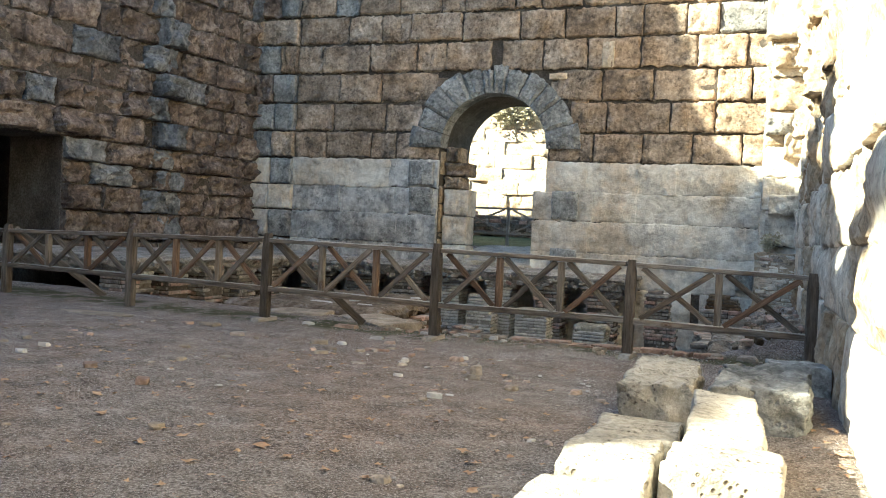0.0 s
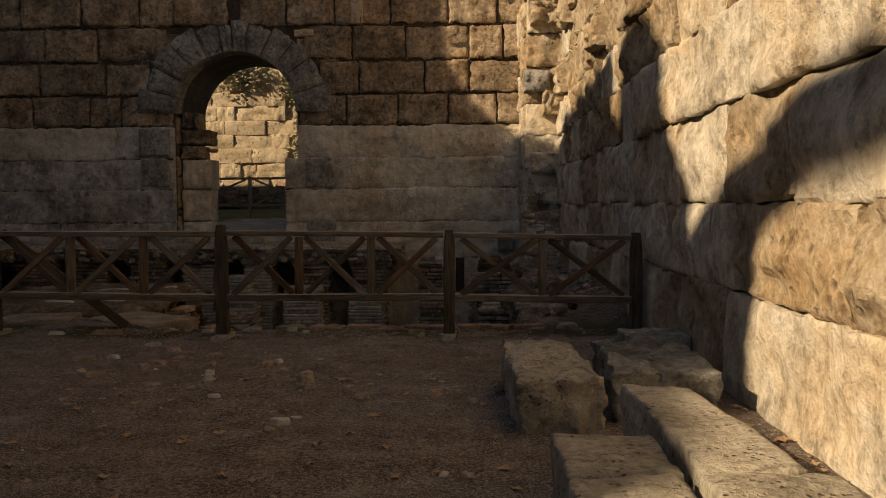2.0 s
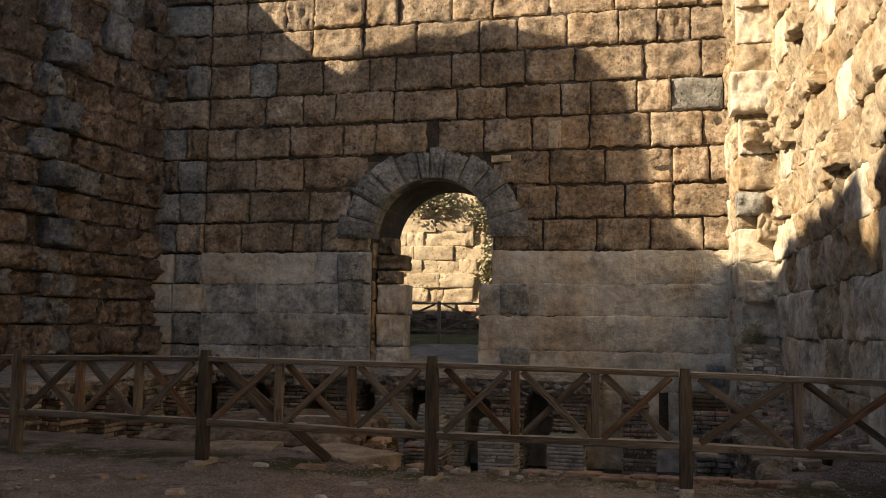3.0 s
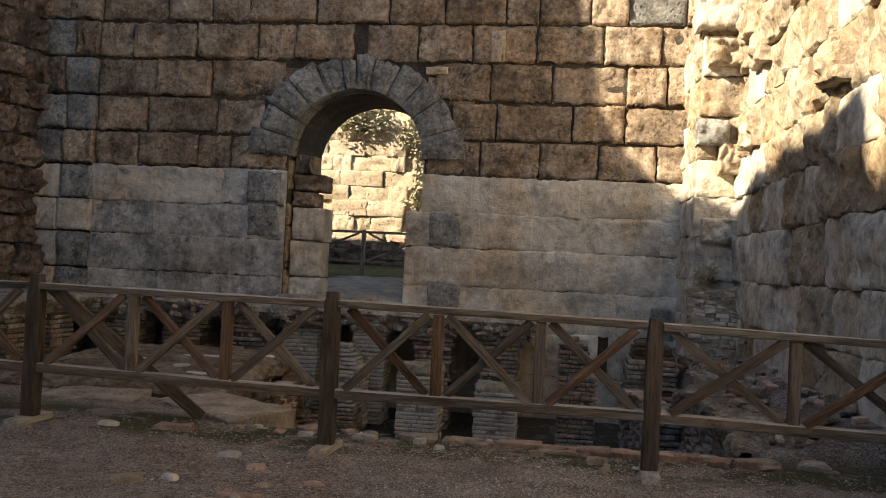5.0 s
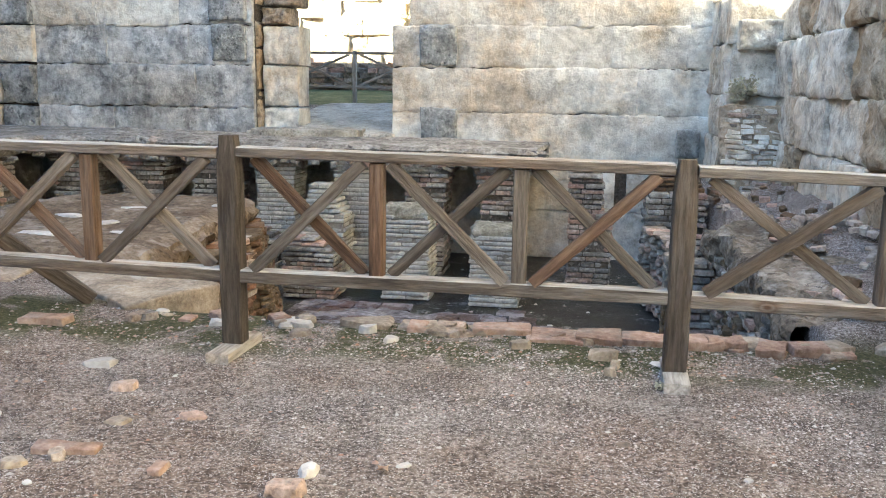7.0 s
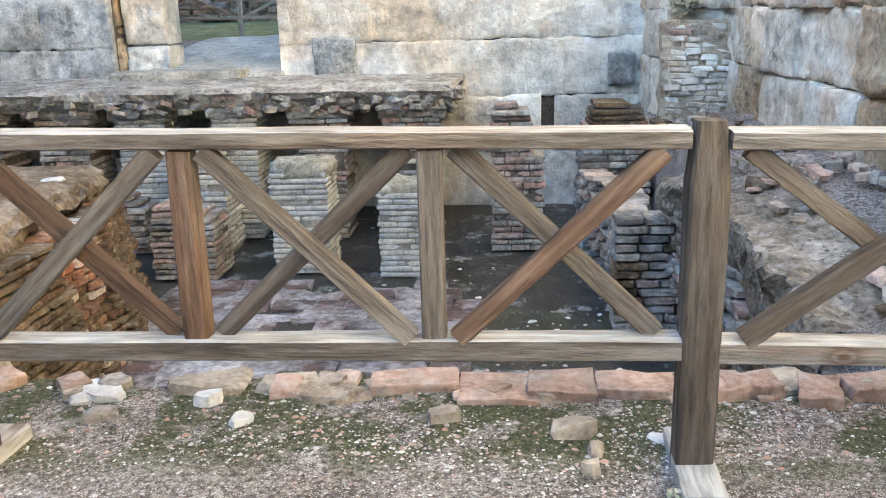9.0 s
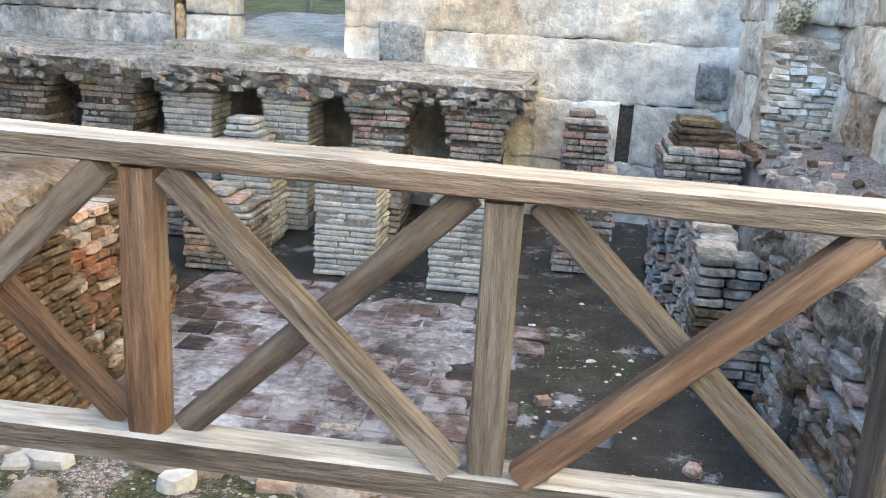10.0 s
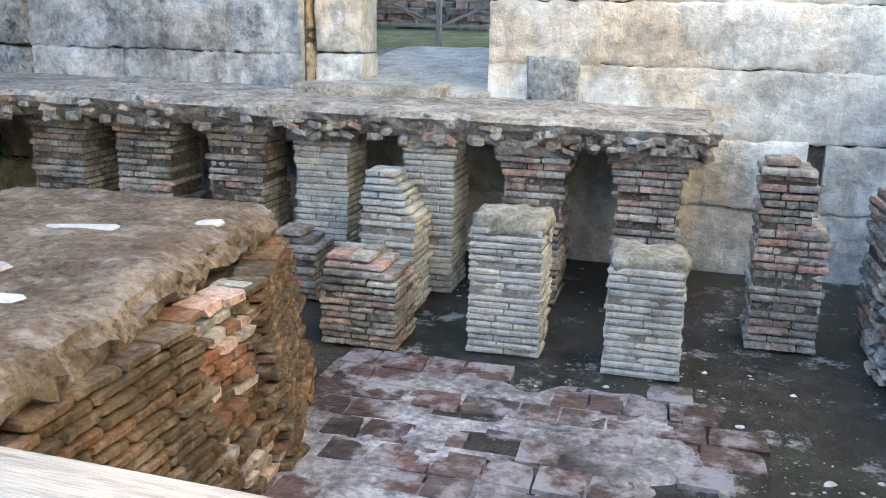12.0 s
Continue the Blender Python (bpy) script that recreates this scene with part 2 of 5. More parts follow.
WOOD_PALE = material("pale_grey_timber", (0.244, 0.226, 0.202), (0.423, 0.399, 0.367), (0.573, 0.555, 0.517), (0.226, 0.207, 0.183), 0.6, 0.7, 5, 0.0, 9, 0.7, 0.45, 0.15, stretch=(0.6, 6, 6), local=True, knots=True)
WOOD_WARM = material("orange_brown_timber", (0.056, 0.033, 0.021), (0.146, 0.089, 0.057), (0.247, 0.167, 0.111), (0.225, 0.195, 0.165), 0.5, 0.8, 5, 0.0, 9, 0.75, 0.6, 0.3, stretch=(0.7, 7, 7), local=True, knots=True)
WOOD_MID = material("grey_tan_timber", (0.067, 0.053, 0.043), (0.163, 0.138, 0.112), (0.267, 0.232, 0.198), (0.284, 0.267, 0.241), 0.6, 0.8, 5, 0.0, 9, 0.75, 0.6, 0.3, stretch=(0.7, 7, 7), local=True, knots=True)
LEAF = material("dusty_olive_leaf", (0.24, 0.225, 0.15), (0.40, 0.37, 0.26), (0.54, 0.50, 0.37), (0.30, 0.25, 0.17), 0.5, 5, 30, 0.0, 9, 0.85, 0.2, 0.0)
DRY_LEAF = material("dry_plane_leaf", (0.28, 0.15, 0.09), (0.42, 0.28, 0.17), (0.55, 0.42, 0.29), (0.3, 0.2, 0.12), 0.3, 8, 40, 0.0, 9, 0.85, 0.3, 0.4)


def ground_material():
    m = bpy.data.materials.new("gravelly_earth")
    m.use_nodes = True
    nt = m.node_tree
    bsdf = nt.nodes["Principled BSDF"]
    pos = nt.nodes.new("ShaderNodeNewGeometry").outputs["Position"]
    big, mid, fine = tex(nt, "noise", 0.45, pos, 6.0, 0.65), tex(nt, "noise", 3.0, pos, 9.0, 0.75), tex(nt, "noise", 48.0, pos, 6.0, 0.75)
    earth = ramp(nt, mixed(nt, "MIX", 0.65, mid, fine), [(0.42, (0.066, 0.054, 0.046)), (0.51, (0.188, 0.16, 0.14)), (0.60, (0.39, 0.35, 0.32))])
    red = ramp(nt, big, [(0.44, 0.0), (0.58, 0.65)])
    col = mixed(nt, "MIX", red, earth, mixed(nt, "MULTIPLY", 1.0, earth, (0.90, 0.74, 0.63)))
    # grit: pale chips of two sizes
    for scale, lo, hi, c in ((120.0, 0.27, 0.33, (0.60, 0.56, 0.53)), (62.0, 0.13, 0.18, (0.09, 0.075, 0.065)), (40.0, 0.15, 0.2, (0.58, 0.54, 0.51)), (23.0, 0.12, 0.16, (0.42, 0.30, 0.25))):
        chip = ramp(nt, tex(nt, "voronoi", scale, pos), [(lo, 1.0), (hi, 0.0)])
        some = ramp(nt, tex(nt, "noise", scale * 0.25 + (3 if c[0] < 0.1 else 0), pos, 2.0), [(0.41, 0.0), (0.48, 0.9)])
        col = mixed(nt, "MIX", mixed(nt, "MULTIPLY", 1.0, chip, some), col, c)
    # mud, moss and lime in the sunken floor and along its edge
    sep = nt.nodes.new("ShaderNodeSeparateXYZ")
    nt.links.new(pos, sep.inputs[0])

    def band(out, stops):
        mr = nt.nodes.new("ShaderNodeMapRange")
        mr.inputs[1].default_value, mr.inputs[2].default_value = stops
        nt.links.new(sep.outputs[out], mr.inputs[0])
        return mr.outputs[0]
    deep = band("Z", (-0.75, -1.1))
    mud = ramp(nt, mixed(nt, "MIX", 0.4, mid, fine), [(0.42, (0.02, 0.018, 0.015)), (0.54, (0.048, 0.044, 0.038)), (0.66, (0.11, 0.104, 0.093))])
    green = ramp(nt, tex(nt, "noise", 1.1, pos, 6.0, 0.7), [(0.5, 0.0), (0.6, 0.4)])
    mud = mixed(nt, "MIX", green, mud, ramp(nt, fine, [(0.4, (0.022, 0.028, 0.012)), (0.62, (0.075, 0.085, 0.04))]))
    speck = mixed(nt, "MULTIPLY", 1.0, ramp(nt, tex(nt, "voronoi", 17.0, pos), [(0.10, 1.0), (0.16, 0.0)]), ramp(nt, tex(nt, "noise", 3.1, pos, 3.0), [(0.5, 0.0), (0.56, 0.9)]))
    mud = mixed(nt, "MIX", speck, mud, (0.42, 0.40, 0.37))
    lime = ramp(nt, tex(nt, "noise", 1.6, pos, 7.0, 0.75), [(0.57, 0.0), (0.63, 0.75)])
    mud = mixed(nt, "MIX", lime, mud, (0.36, 0.35, 0.34))
    col = mixed(nt, "MIX", deep, col, mud)
    edge = mixed(nt, "MULTIPLY", 1.0, mixed(nt, "MULTIPLY", 1.0, band("Y", (9.8, 10.05)), band("Y", (10.9, 10.6))), mixed(nt, "MULTIPLY", 1.0, band("Z", (-0.25, -0.15)), band("X", (0.75, 0.6))))
    moss = mixed(nt, "MULTIPLY", 1.0, edge, ramp(nt, tex(nt, "noise", 2.0, pos, 6.0, 0.7), [(0.44, 0.0), (0.5, 0.92)]))
    col = mixed(nt, "MIX", moss, col, ramp(nt, fine, [(0.4, (0.028, 0.032, 0.011)), (0.6, (0.095, 0.10, 0.042))]))
    far = band("Y", (24.2, 24.6))
    col = mixed(nt, "MIX", far, col, ramp(nt, mixed(nt, "MIX", 0.4, mid, fine), [(0.42, (0.06, 0.075, 0.03)), (0.56, (0.15, 0.165, 0.08)), (0.66, (0.28, 0.27, 0.19))]))
    nt.links.new(col, bsdf.inputs["Base Color"])
    nt.links.new(mixed(nt, "MIX", deep, (0.95, 0.95, 0.95), (0.5, 0.5, 0.5)), bsdf.inputs["Roughness"])
    bsdf.inputs["Specular IOR Level"].default_value = 0.25
    bn = nt.nodes.new("ShaderNodeBump")
    bn.inputs["Strength"].default_value, bn.inputs["Distance"].default_value = 1.0, 0.02
    nt.links.new(mixed(nt, "MIX", 0.6, mid, fine), bn.inputs["Height"])
    nt.links.new(bn.outputs[0], bsdf.inputs["Normal"])
    return m


GROUND = ground_material()
STEEL = bpy.data.materials.new("dull_steel")
STEEL.use_nodes = True
STEEL.node_tree.nodes["Principled BSDF"].inputs["Metallic"].default_value = 1.0
STEEL.node_tree.nodes["Principled BSDF"].inputs["Roughness"].default_value = 0.45


# ---- helpers for meshes ----
def mesh_of(name, bm, mat, smooth=False):
    me = bpy.data.meshes.new(name)
    bmesh.ops.recalc_face_normals(bm, faces=bm.faces)
    bm.to_mesh(me)
    bm.free()
    if mat:
        me.materials.append(mat)
    if smooth:
        for p in me.polygons:
            p.use_smooth = True
    return me


def put(name, me, parent=None, m=None, label=""):
    """One object on a mesh that may be shared, as a part of parent."""
    ob = new(name, me)
    ob.parent = parent
    if m is not None:
        ob.matrix_basis = m
    return tagged(ob, label)


def part(name, bm, mat, parent=None, label="", smooth=False):
    return put(name, mesh_of(name, bm, mat, smooth), parent, None, label)


def empty(name, m, label, category, group="", kind=""):
    e = new(name)
    e.matrix_basis = m
    return tagged(e, label, category, group, kind)


def box(bm, x0, x1, y0, y1, z0, z1):
    r = bmesh.ops.create_cube(bm, size=1.0, matrix=Matrix.LocRotScale(((x0 + x1) / 2, (y0 + y1) / 2, (z0 + z1) / 2), None, (x1 - x0, y1 - y0, z1 - z0)))
    return r["verts"]


def roughen(bm, amount, scale, seed, along=None):
    for v in bm.verts:
        n = noise.noise_vector(Vector(v.co) * scale + Vector((seed * 7.3, seed * 3.1, seed)))
        v.co += Vector([n[i] * amount * (along[i] if along else 1) for i in range(3)])


def rough_box(sx, sy, sz, cuts, amount, seed, mat, bevel=0.03, scale=3.0, name="stone"):
    """A worn stone, its base at z = 0."""
    bm = bmesh.new()
    box(bm, -sx / 2, sx / 2, -sy / 2, sy / 2, 0, sz)
    bmesh.ops.bevel(bm, geom=bm.edges[:] + bm.verts[:], offset=bevel, segments=2, affect="EDGES", profile=0.6)
    if cuts:
        long = [e for e in bm.edges if e.calc_length() > 0.12]
        bmesh.ops.subdivide_edges(bm, edges=long, cuts=cuts, use_grid_fill=True)
    roughen(bm, amount, scale, seed)
    roughen(bm, amount * 0.5, scale * 3.3, seed + 5)
    return mesh_of(name, bm, mat, True)


def face_block(seed, mat, relief=0.10, nx=10, nz=7, wear=0.035, recess=0.07, side=1.0):
    """A wall block one unit wide and high, worn at its arrises; it looks to -y and goes back to y = 1."""
    rnd = random.Random(seed)
    bm = bmesh.new()
    grid = []
    off = Vector((rnd.uniform(0, 90), rnd.uniform(0, 90), rnd.uniform(0, 90)))
    tilt_x, tilt_z = rnd.uniform(-0.07, 0.07), rnd.uniform(-0.07, 0.07)
    for j in range(nz + 1):
        row = []
        for i in range(nx + 1):
            u, w = i / nx, j / nz
            if i in (1, nx - 1):
                u = 0.045 if i == 1 else 0.955
            if j in (1, nz - 1):
                w = 0.07 if j == 1 else 0.93
            edge = i in (0, nx) or j in (0, nz)
            n = noise.noise(Vector((u * 2.2, 0, w * 1.8)) + off) + 0.6 * noise.noise(Vector((u * 5, 3, w * 4)) + off) + 0.35 * noise.noise(Vector((u * 11, 5, w * 9)) + off)
            y = relief * n + (u - 0.5) * tilt_x + (w - 0.5) * tilt_z
            x, z = u - 0.5, w - 0.5
            if edge:
                y += recess * (side if i in (0, nx) and j not in (0, nz) else 1.0) * (0.5 + 1.6 * abs(noise.noise(Vector((u * 4, 12, w * 4)) + off)))
                e = noise.noise(Vector((u * 7, 9, w * 6)) + off)
                if i in (0, nx):
                    x += (-1 if i else 1) * abs(e) * wear * side
                if j in (0, nz):
                    z += (-1 if j else 1) * abs(e) * wear * 1.6 + 0.02 * noise.noise(Vector((u * 3.0, j * 5, 2)) + off)
            row.append(bm.verts.new((x, y, z)))
        grid.append(row)
    for j in range(nz):
        for i in range(nx):
            bm.faces.new((grid[j][i], grid[j][i + 1], grid[j + 1][i + 1], grid[j + 1][i]))
    rim = grid[0][:] + [grid[j][nx] for j in range(1, nz + 1)] + grid[nz][nx - 1::-1] + [grid[j][0] for j in range(nz - 1, 0, -1)]
    rear = [bm.verts.new((v.co.x, 1.0, v.co.z)) for v in rim]
    for k in range(len(rim)):
        bm.faces.new((rim[k], rear[k], rear[(k + 1) % len(rim)], rim[(k + 1) % len(rim)]))
    bm.normal_update()
    me = mesh_of("block", bm, mat)
    for p in me.polygons:
        p.use_smooth = abs(p.normal.y) > 0.5
    return me


def basis(u, into, at, size):
    return Matrix.Translation(at) @ Matrix((Vector(u), Vector(into), Vector((0, 0, 1)))).transposed().to_4x4() @ Matrix.Diagonal((*size, 1))


# ---- ground: one sheet with the sunken room in it ----
def ground_height(x, y):
    """The trodden earth, the sunken floor, the rubble bench by the wall and the raised ground beyond the arch."""
    rise = max(0.0, -x - 4.6) * 0.018
    z = rise + 0.02 * noise.noise(Vector((x * 0.6, y * 0.6, 0))) + 0.008 * noise.noise(Vector((x * 3, y * 3, 4)))
    z += 0.05 * math.exp(-((x - 0.5) ** 2) / 0.06) if y < 10 else 0
    wob = 0.12 * noise.noise(Vector((x * 1.3, 7, 0)))
    near = 10.66 + wob if x > -4.9 else 11.5 + wob
    if y > near and x < 1.0:
        right = -0.42 + 0.12 * noise.noise(Vector((y * 1.5, 2, 0)))
        if y > 14.7:
            right = -0.25
        if x > right:
            bench = 0.0 + 0.26 * min(1.0, max(0.0, (x - right) / 0.9)) + 0.10 * noise.noise(Vector((x * 2, y * 2, 9)))
            z = bench if y > near + 0.4 else z + (bench - z) * (y - near) / 0.4
        else:
            z = -1.33 + 0.015 * noise.noise(Vector((x * 2, y * 2, 3)))
    if y > 20.1:
        z = 0.62 + 0.078 * min(8.5, max(0.0, y - 20)) + 0.02 * noise.noise(Vector((x, y, 5))) if x < 1.0 else z
    if x > 1.0 and y > 10:
        z = 0.3
    return z


def axis_lines(*spans):
    out = []
    for a, b, step in spans:
        n = max(1, round((b - a) / step))
        out += [a + (b - a) * i / n for i in range(n)]
    return out + [spans[-1][1]]


xs = axis_lines((-600, -60, 90), (-60, -16, 4), (-16, -8, 0.25), (-8, 1.2, 0.07), (1.2, 20, 2), (20, 600, 80))
ys = axis_lines((-600, -40, 80), (-40, -4, 3), (-4, 2, 0.2), (2, 11.9, 0.07), (11.9, 20.2, 0.14), (20.2, 40, 1), (40, 600, 80))
verts = [(x, y, ground_height(x, y)) for y in ys for x in xs]
faces = [(j * len(xs) + i, j * len(xs) + i + 1, (j + 1) * len(xs) + i + 1, (j + 1) * len(xs) + i) for j in range(len(ys) - 1) for i in range(len(xs) - 1)]
me = bpy.data.meshes.new("ground")
me.from_pydata(verts, [], faces)
me.materials.append(GROUND)
for p in me.polygons:
    p.use_smooth = True
ground = tagged(new("ground", me), "grey-brown gravelly earth with grit, moss and a sunken muddy floor", "ground", kind="structure")

# ---- back wall with the arched doorway ----
WALL_Y, ARCH_X, ARCH_Z, R_IN, R_OUT = 19.85, -6.10, 3.35, 1.33, 1.88
DOOR_L, DOOR_R = ARCH_X - R_IN, ARCH_X + R_IN
bm = bmesh.new()
outline = [(-13.2, -1.5), (DOOR_L, -1.5), (DOOR_L, ARCH_Z)]
outline += [(ARCH_X - R_IN * math.cos(a), ARCH_Z + R_IN * math.sin(a)) for a in (math.pi * k / 16 for k in range(1, 16))]
outline += [(DOOR_R, ARCH_Z), (DOOR_R, 2.2), (-5.05, 2.2), (-5.05, -1.5), (1.6, -1.5), (1.6, 9.6), (-3, 9.9), (-8, 9.5), (-13.2, 10)]
face = bm.faces.new([bm.verts.new((x, WALL_Y + 0.07, z)) for x, z in outline])
up = bmesh.ops.extrude_face_region(bm, geom=[face])
for v in (g for g in up["geom"] if isinstance(g, bmesh.types.BMVert)):
    v.co.y = 22.1
bmesh.ops.triangulate(bm, faces=bm.faces[:])
wall_back = tagged(part("wall_back", bm, MORTAR), "ashlar limestone wall with an arched doorway, brown above and pale below", "wall", kind="structure")

BLOCKS = {
    "up": [face_block(100 + k, STONE_UP, 0.20, 17, 11, wear=0.075, recess=0.13, side=0.7) for k in range(28)],
    "low": [face_block(200 + k, STONE_LOW, 0.12, 20, 10, wear=0.05, recess=0.05, side=0.06) for k in range(22)],
    "low_grey": [face_block(250 + k, STONE_LOW_GREY, 0.14, 20, 10, wear=0.06, recess=0.06, side=0.2) for k in range(16)],
    "grey": [face_block(300 + k, STONE_GREY, 0.16, wear=0.05, recess=0.10) for k in range(8)],
    "left": [face_block(400 + k, STONE_LEFT, 0.42, 13, 9, wear=0.09, recess=0.10) for k in range(26)],
    "left_grey": [face_block(450 + k, STONE_LEFT_GREY, 0.36, 13, 9, wear=0.09, recess=0.10) for k in range(10)],
    "right": [face_block(500 + k, STONE_RIGHT, 0.30, 18, 11, 0.045, 0.10, 0.6) for k in range(24)],
    "right_pale": [face_block(540 + k, STONE_RIGHT_PALE, 0.17, 24, 14, 0.035, 0.06, 0.25) for k in range(18)],
    "sun": [face_block(600 + k, STONE_SUN, 0.14, wear=0.04, recess=0.04) for k in range(12)],
}


def course(parent, kinds, u, into, origin, a, b, z0, z1, rnd, sizes, gap, depth, holes=(), lean=0.03):
    """One course of blocks from a to b along u, leaving out the holes."""
    spans, start = [], a
    for h0, h1 in sorted(holes):
        if h1 > start and h0 < b:
            if h0 > start:
                spans.append((start, h0))
            start = max(start, h1)
    if start < b:
        spans.append((start, b))
    for s0, s1 in spans:
        s = s0
        while s < s1 - 0.02:
            w = rnd.uniform(*sizes)
            if s1 - s - w < 0.4:
                w = s1 - s
            kind = rnd.choice(kinds)
            drop = rnd.uniform(-0.012, 0.012)
            at = Vector(origin) + Vector(u) * (s + w / 2) + Vector(into) * rnd.uniform(-lean, lean * 0.6) + Vector((0, 0, (z0 + z1) / 2 + drop))
            put("block", rnd.choice(BLOCKS[kind]), parent, basis(u, into, at, (w - gap, depth, z1 - z0 - gap)))
            s += w


rnd = random.Random(11)
LEVELS = [-1.45, -0.55, 0.22, 1.0, 1.71, 2.36, 3.05, 3.73, 4.44, 5.18, 5.91, 6.61, 7.38, 8.1, 8.85, 9.5]
for z0, z1 in zip(LEVELS, LEVELS[1:]):
    low = z1 < 3.2
    if z0 > ARCH_Z + R_OUT or z1 < 0.3:
        holes = [(-1.42, -1.2)] if z0 == -0.55 else []
    elif z1 < ARCH_Z + 0.4:
        holes = [(DOOR_L - 0.02, DOOR_R + 0.02)] if z0 > 2.2 else [(DOOR_L - 0.02, -5.03)]
    else:
        half = math.sqrt(max(0.01, R_OUT ** 2 - max(0.0, z0 + 0.12 - ARCH_Z) ** 2)) + 0.02
        holes = [(ARCH_X - half, ARCH_X + half)]
    kinds = ["low"] if low else ["up"] * 30 + ["grey"]
    for a, b, kinds in (((-11.4, ARCH_X, ["low_grey"] * 5 + ["low"]), (ARCH_X, 0.7, ["low"])) if low else ((-11.4, 0.7, kinds),)):
        course(wall_back, kinds, (1, 0, 0), (0, 1, 0), (0, WALL_Y - (0.02 if low else 0.0), 0), a, b, z0, z1, rnd, (0.75, 1.6) if low else (0.6, 1.45), -0.034 if low else 0.014, 0.35, holes, 0.022 if low else 0.045)
    course(wall_back, ["up", "left", "grey"] if not low else ["low", "grey"], (1, 0, 0), (0, 1, 0), (0, WALL_Y - 0.13, 0), -12.7, -11.4, z0, z1, rnd, (0.6, 1.0), 0.02, 0.45, (), 0.04)
# blocks that stand proud beside the doorway
for x, z, w, h in ((-4.29, 2.06, 0.62, 0.66), (-4.27, 0.78, 0.62, 0.60), (-7.85, 2.72, 0.66, 0.60), (-7.84, 2.08, 0.6, 0.62)):
    put("block", BLOCKS["grey"][int(z * 3) % 8], wall_back, basis((1, 0, 0), (0, 1, 0), (x, WALL_Y - 0.11, z), (w, 0.4, h)))
put("block", BLOCKS["sun"][3], wall_back, basis((1, 0, 0), (0, 1, 0), (-3.47, WALL_Y - 0.05, 5.5), (0.27, 0.3, 0.6)), "pale upright filler stone")
put("block", BLOCKS["sun"][5], wall_back, basis((1, 0, 0), (0, 1, 0), (-4.6, WALL_Y - 0.06, 5.02), (0.42, 0.3, 0.14)), "pale upright filler stone")
for x, z, w, h in ((-7.62, 4.9, 0.6, 0.3), (-4.52, 4.72, 0.5, 0.42), (-7.95, 4.55, 0.42, 0.3), (-4.12, 4.55, 0.5, 0.3)):
    put("block", BLOCKS["up"][int(z * 7) % 20], wall_back, basis((1, 0, 0), (0, 1, 0), (x, WALL_Y + 0.03, z), (w, 0.3, h)))

put("block", BLOCKS["grey"][6], wall_back, basis((1, 0, 0), (0, 1, 0), (-0.32, WALL_Y - 0.2, 0.58), (0.36, 0.4, 0.46)), "dark stone jutting from the wall")

# voussoirs, of uneven width and height
CUTS = [0.0, 0.30, 0.62, 0.86, 1.13, 1.40, 1.60, 1.76, 2.03, 2.33, 2.62, 2.88, math.pi]
for k, (a0, a1) in enumerate(zip(CUTS, CUTS[1:])):
    a0, a1 = a0 + 0.006, a1 - 0.006
    r1 = R_OUT + random.uniform(-0.09, 0.09) + 0.16 * abs(math.cos((a0 + a1) / 2)) ** 2
    proud = random.uniform(0.05, 0.12)
    bm = bmesh.new()
    nu, nr = 6, 6
    sheet = []
    for j in range(nr + 1):
        row = []
        for i in range(nu + 1):
            a, rr = a0 + (a1 - a0) * i / nu, (R_IN - 0.03) + (r1 - R_IN + 0.03) * j / nr
            n = noise.noise(Vector((i * 0.6, j * 0.6, k * 7.0))) + 0.5 * noise.noise(Vector((i * 1.7, j * 1.7, k * 7.0)))
            rim_in = 0.035 * (1 + noise.noise(Vector((i, j, k * 3.0)))) if i in (0, nu) or j in (0, nr) else 0.0
            if j == nr:
                rr += 0.05 * noise.noise(Vector((i * 0.8, 4, k * 5.0)))
            row.append(bm.verts.new((ARCH_X + rr * math.cos(a), WALL_Y - proud + 0.035 * n + rim_in, ARCH_Z + rr * math.sin(a))))
        sheet.append(row)
    for j in range(nr):
        for i in range(nu):
            bm.faces.new((sheet[j][i], sheet[j][i + 1], sheet[j + 1][i + 1], sheet[j + 1][i]))
    rim = sheet[0][:] + [sheet[j][nu] for j in range(1, nr + 1)] + sheet[nr][nu - 1::-1] + [sheet[j][0] for j in range(nr - 1, 0, -1)]
    rear = [bm.verts.new((v.co.x, WALL_Y + 0.45, v.co.z)) for v in rim]
    for i in range(len(rim)):
        bm.faces.new((rim[i], rear[i], rear[(i + 1) % len(rim)], rim[(i + 1) % len(rim)]))
    bmesh.ops.recalc_face_normals(bm, faces=bm.faces[:])
    part("voussoir", bm, STONE_GREY, wall_back)
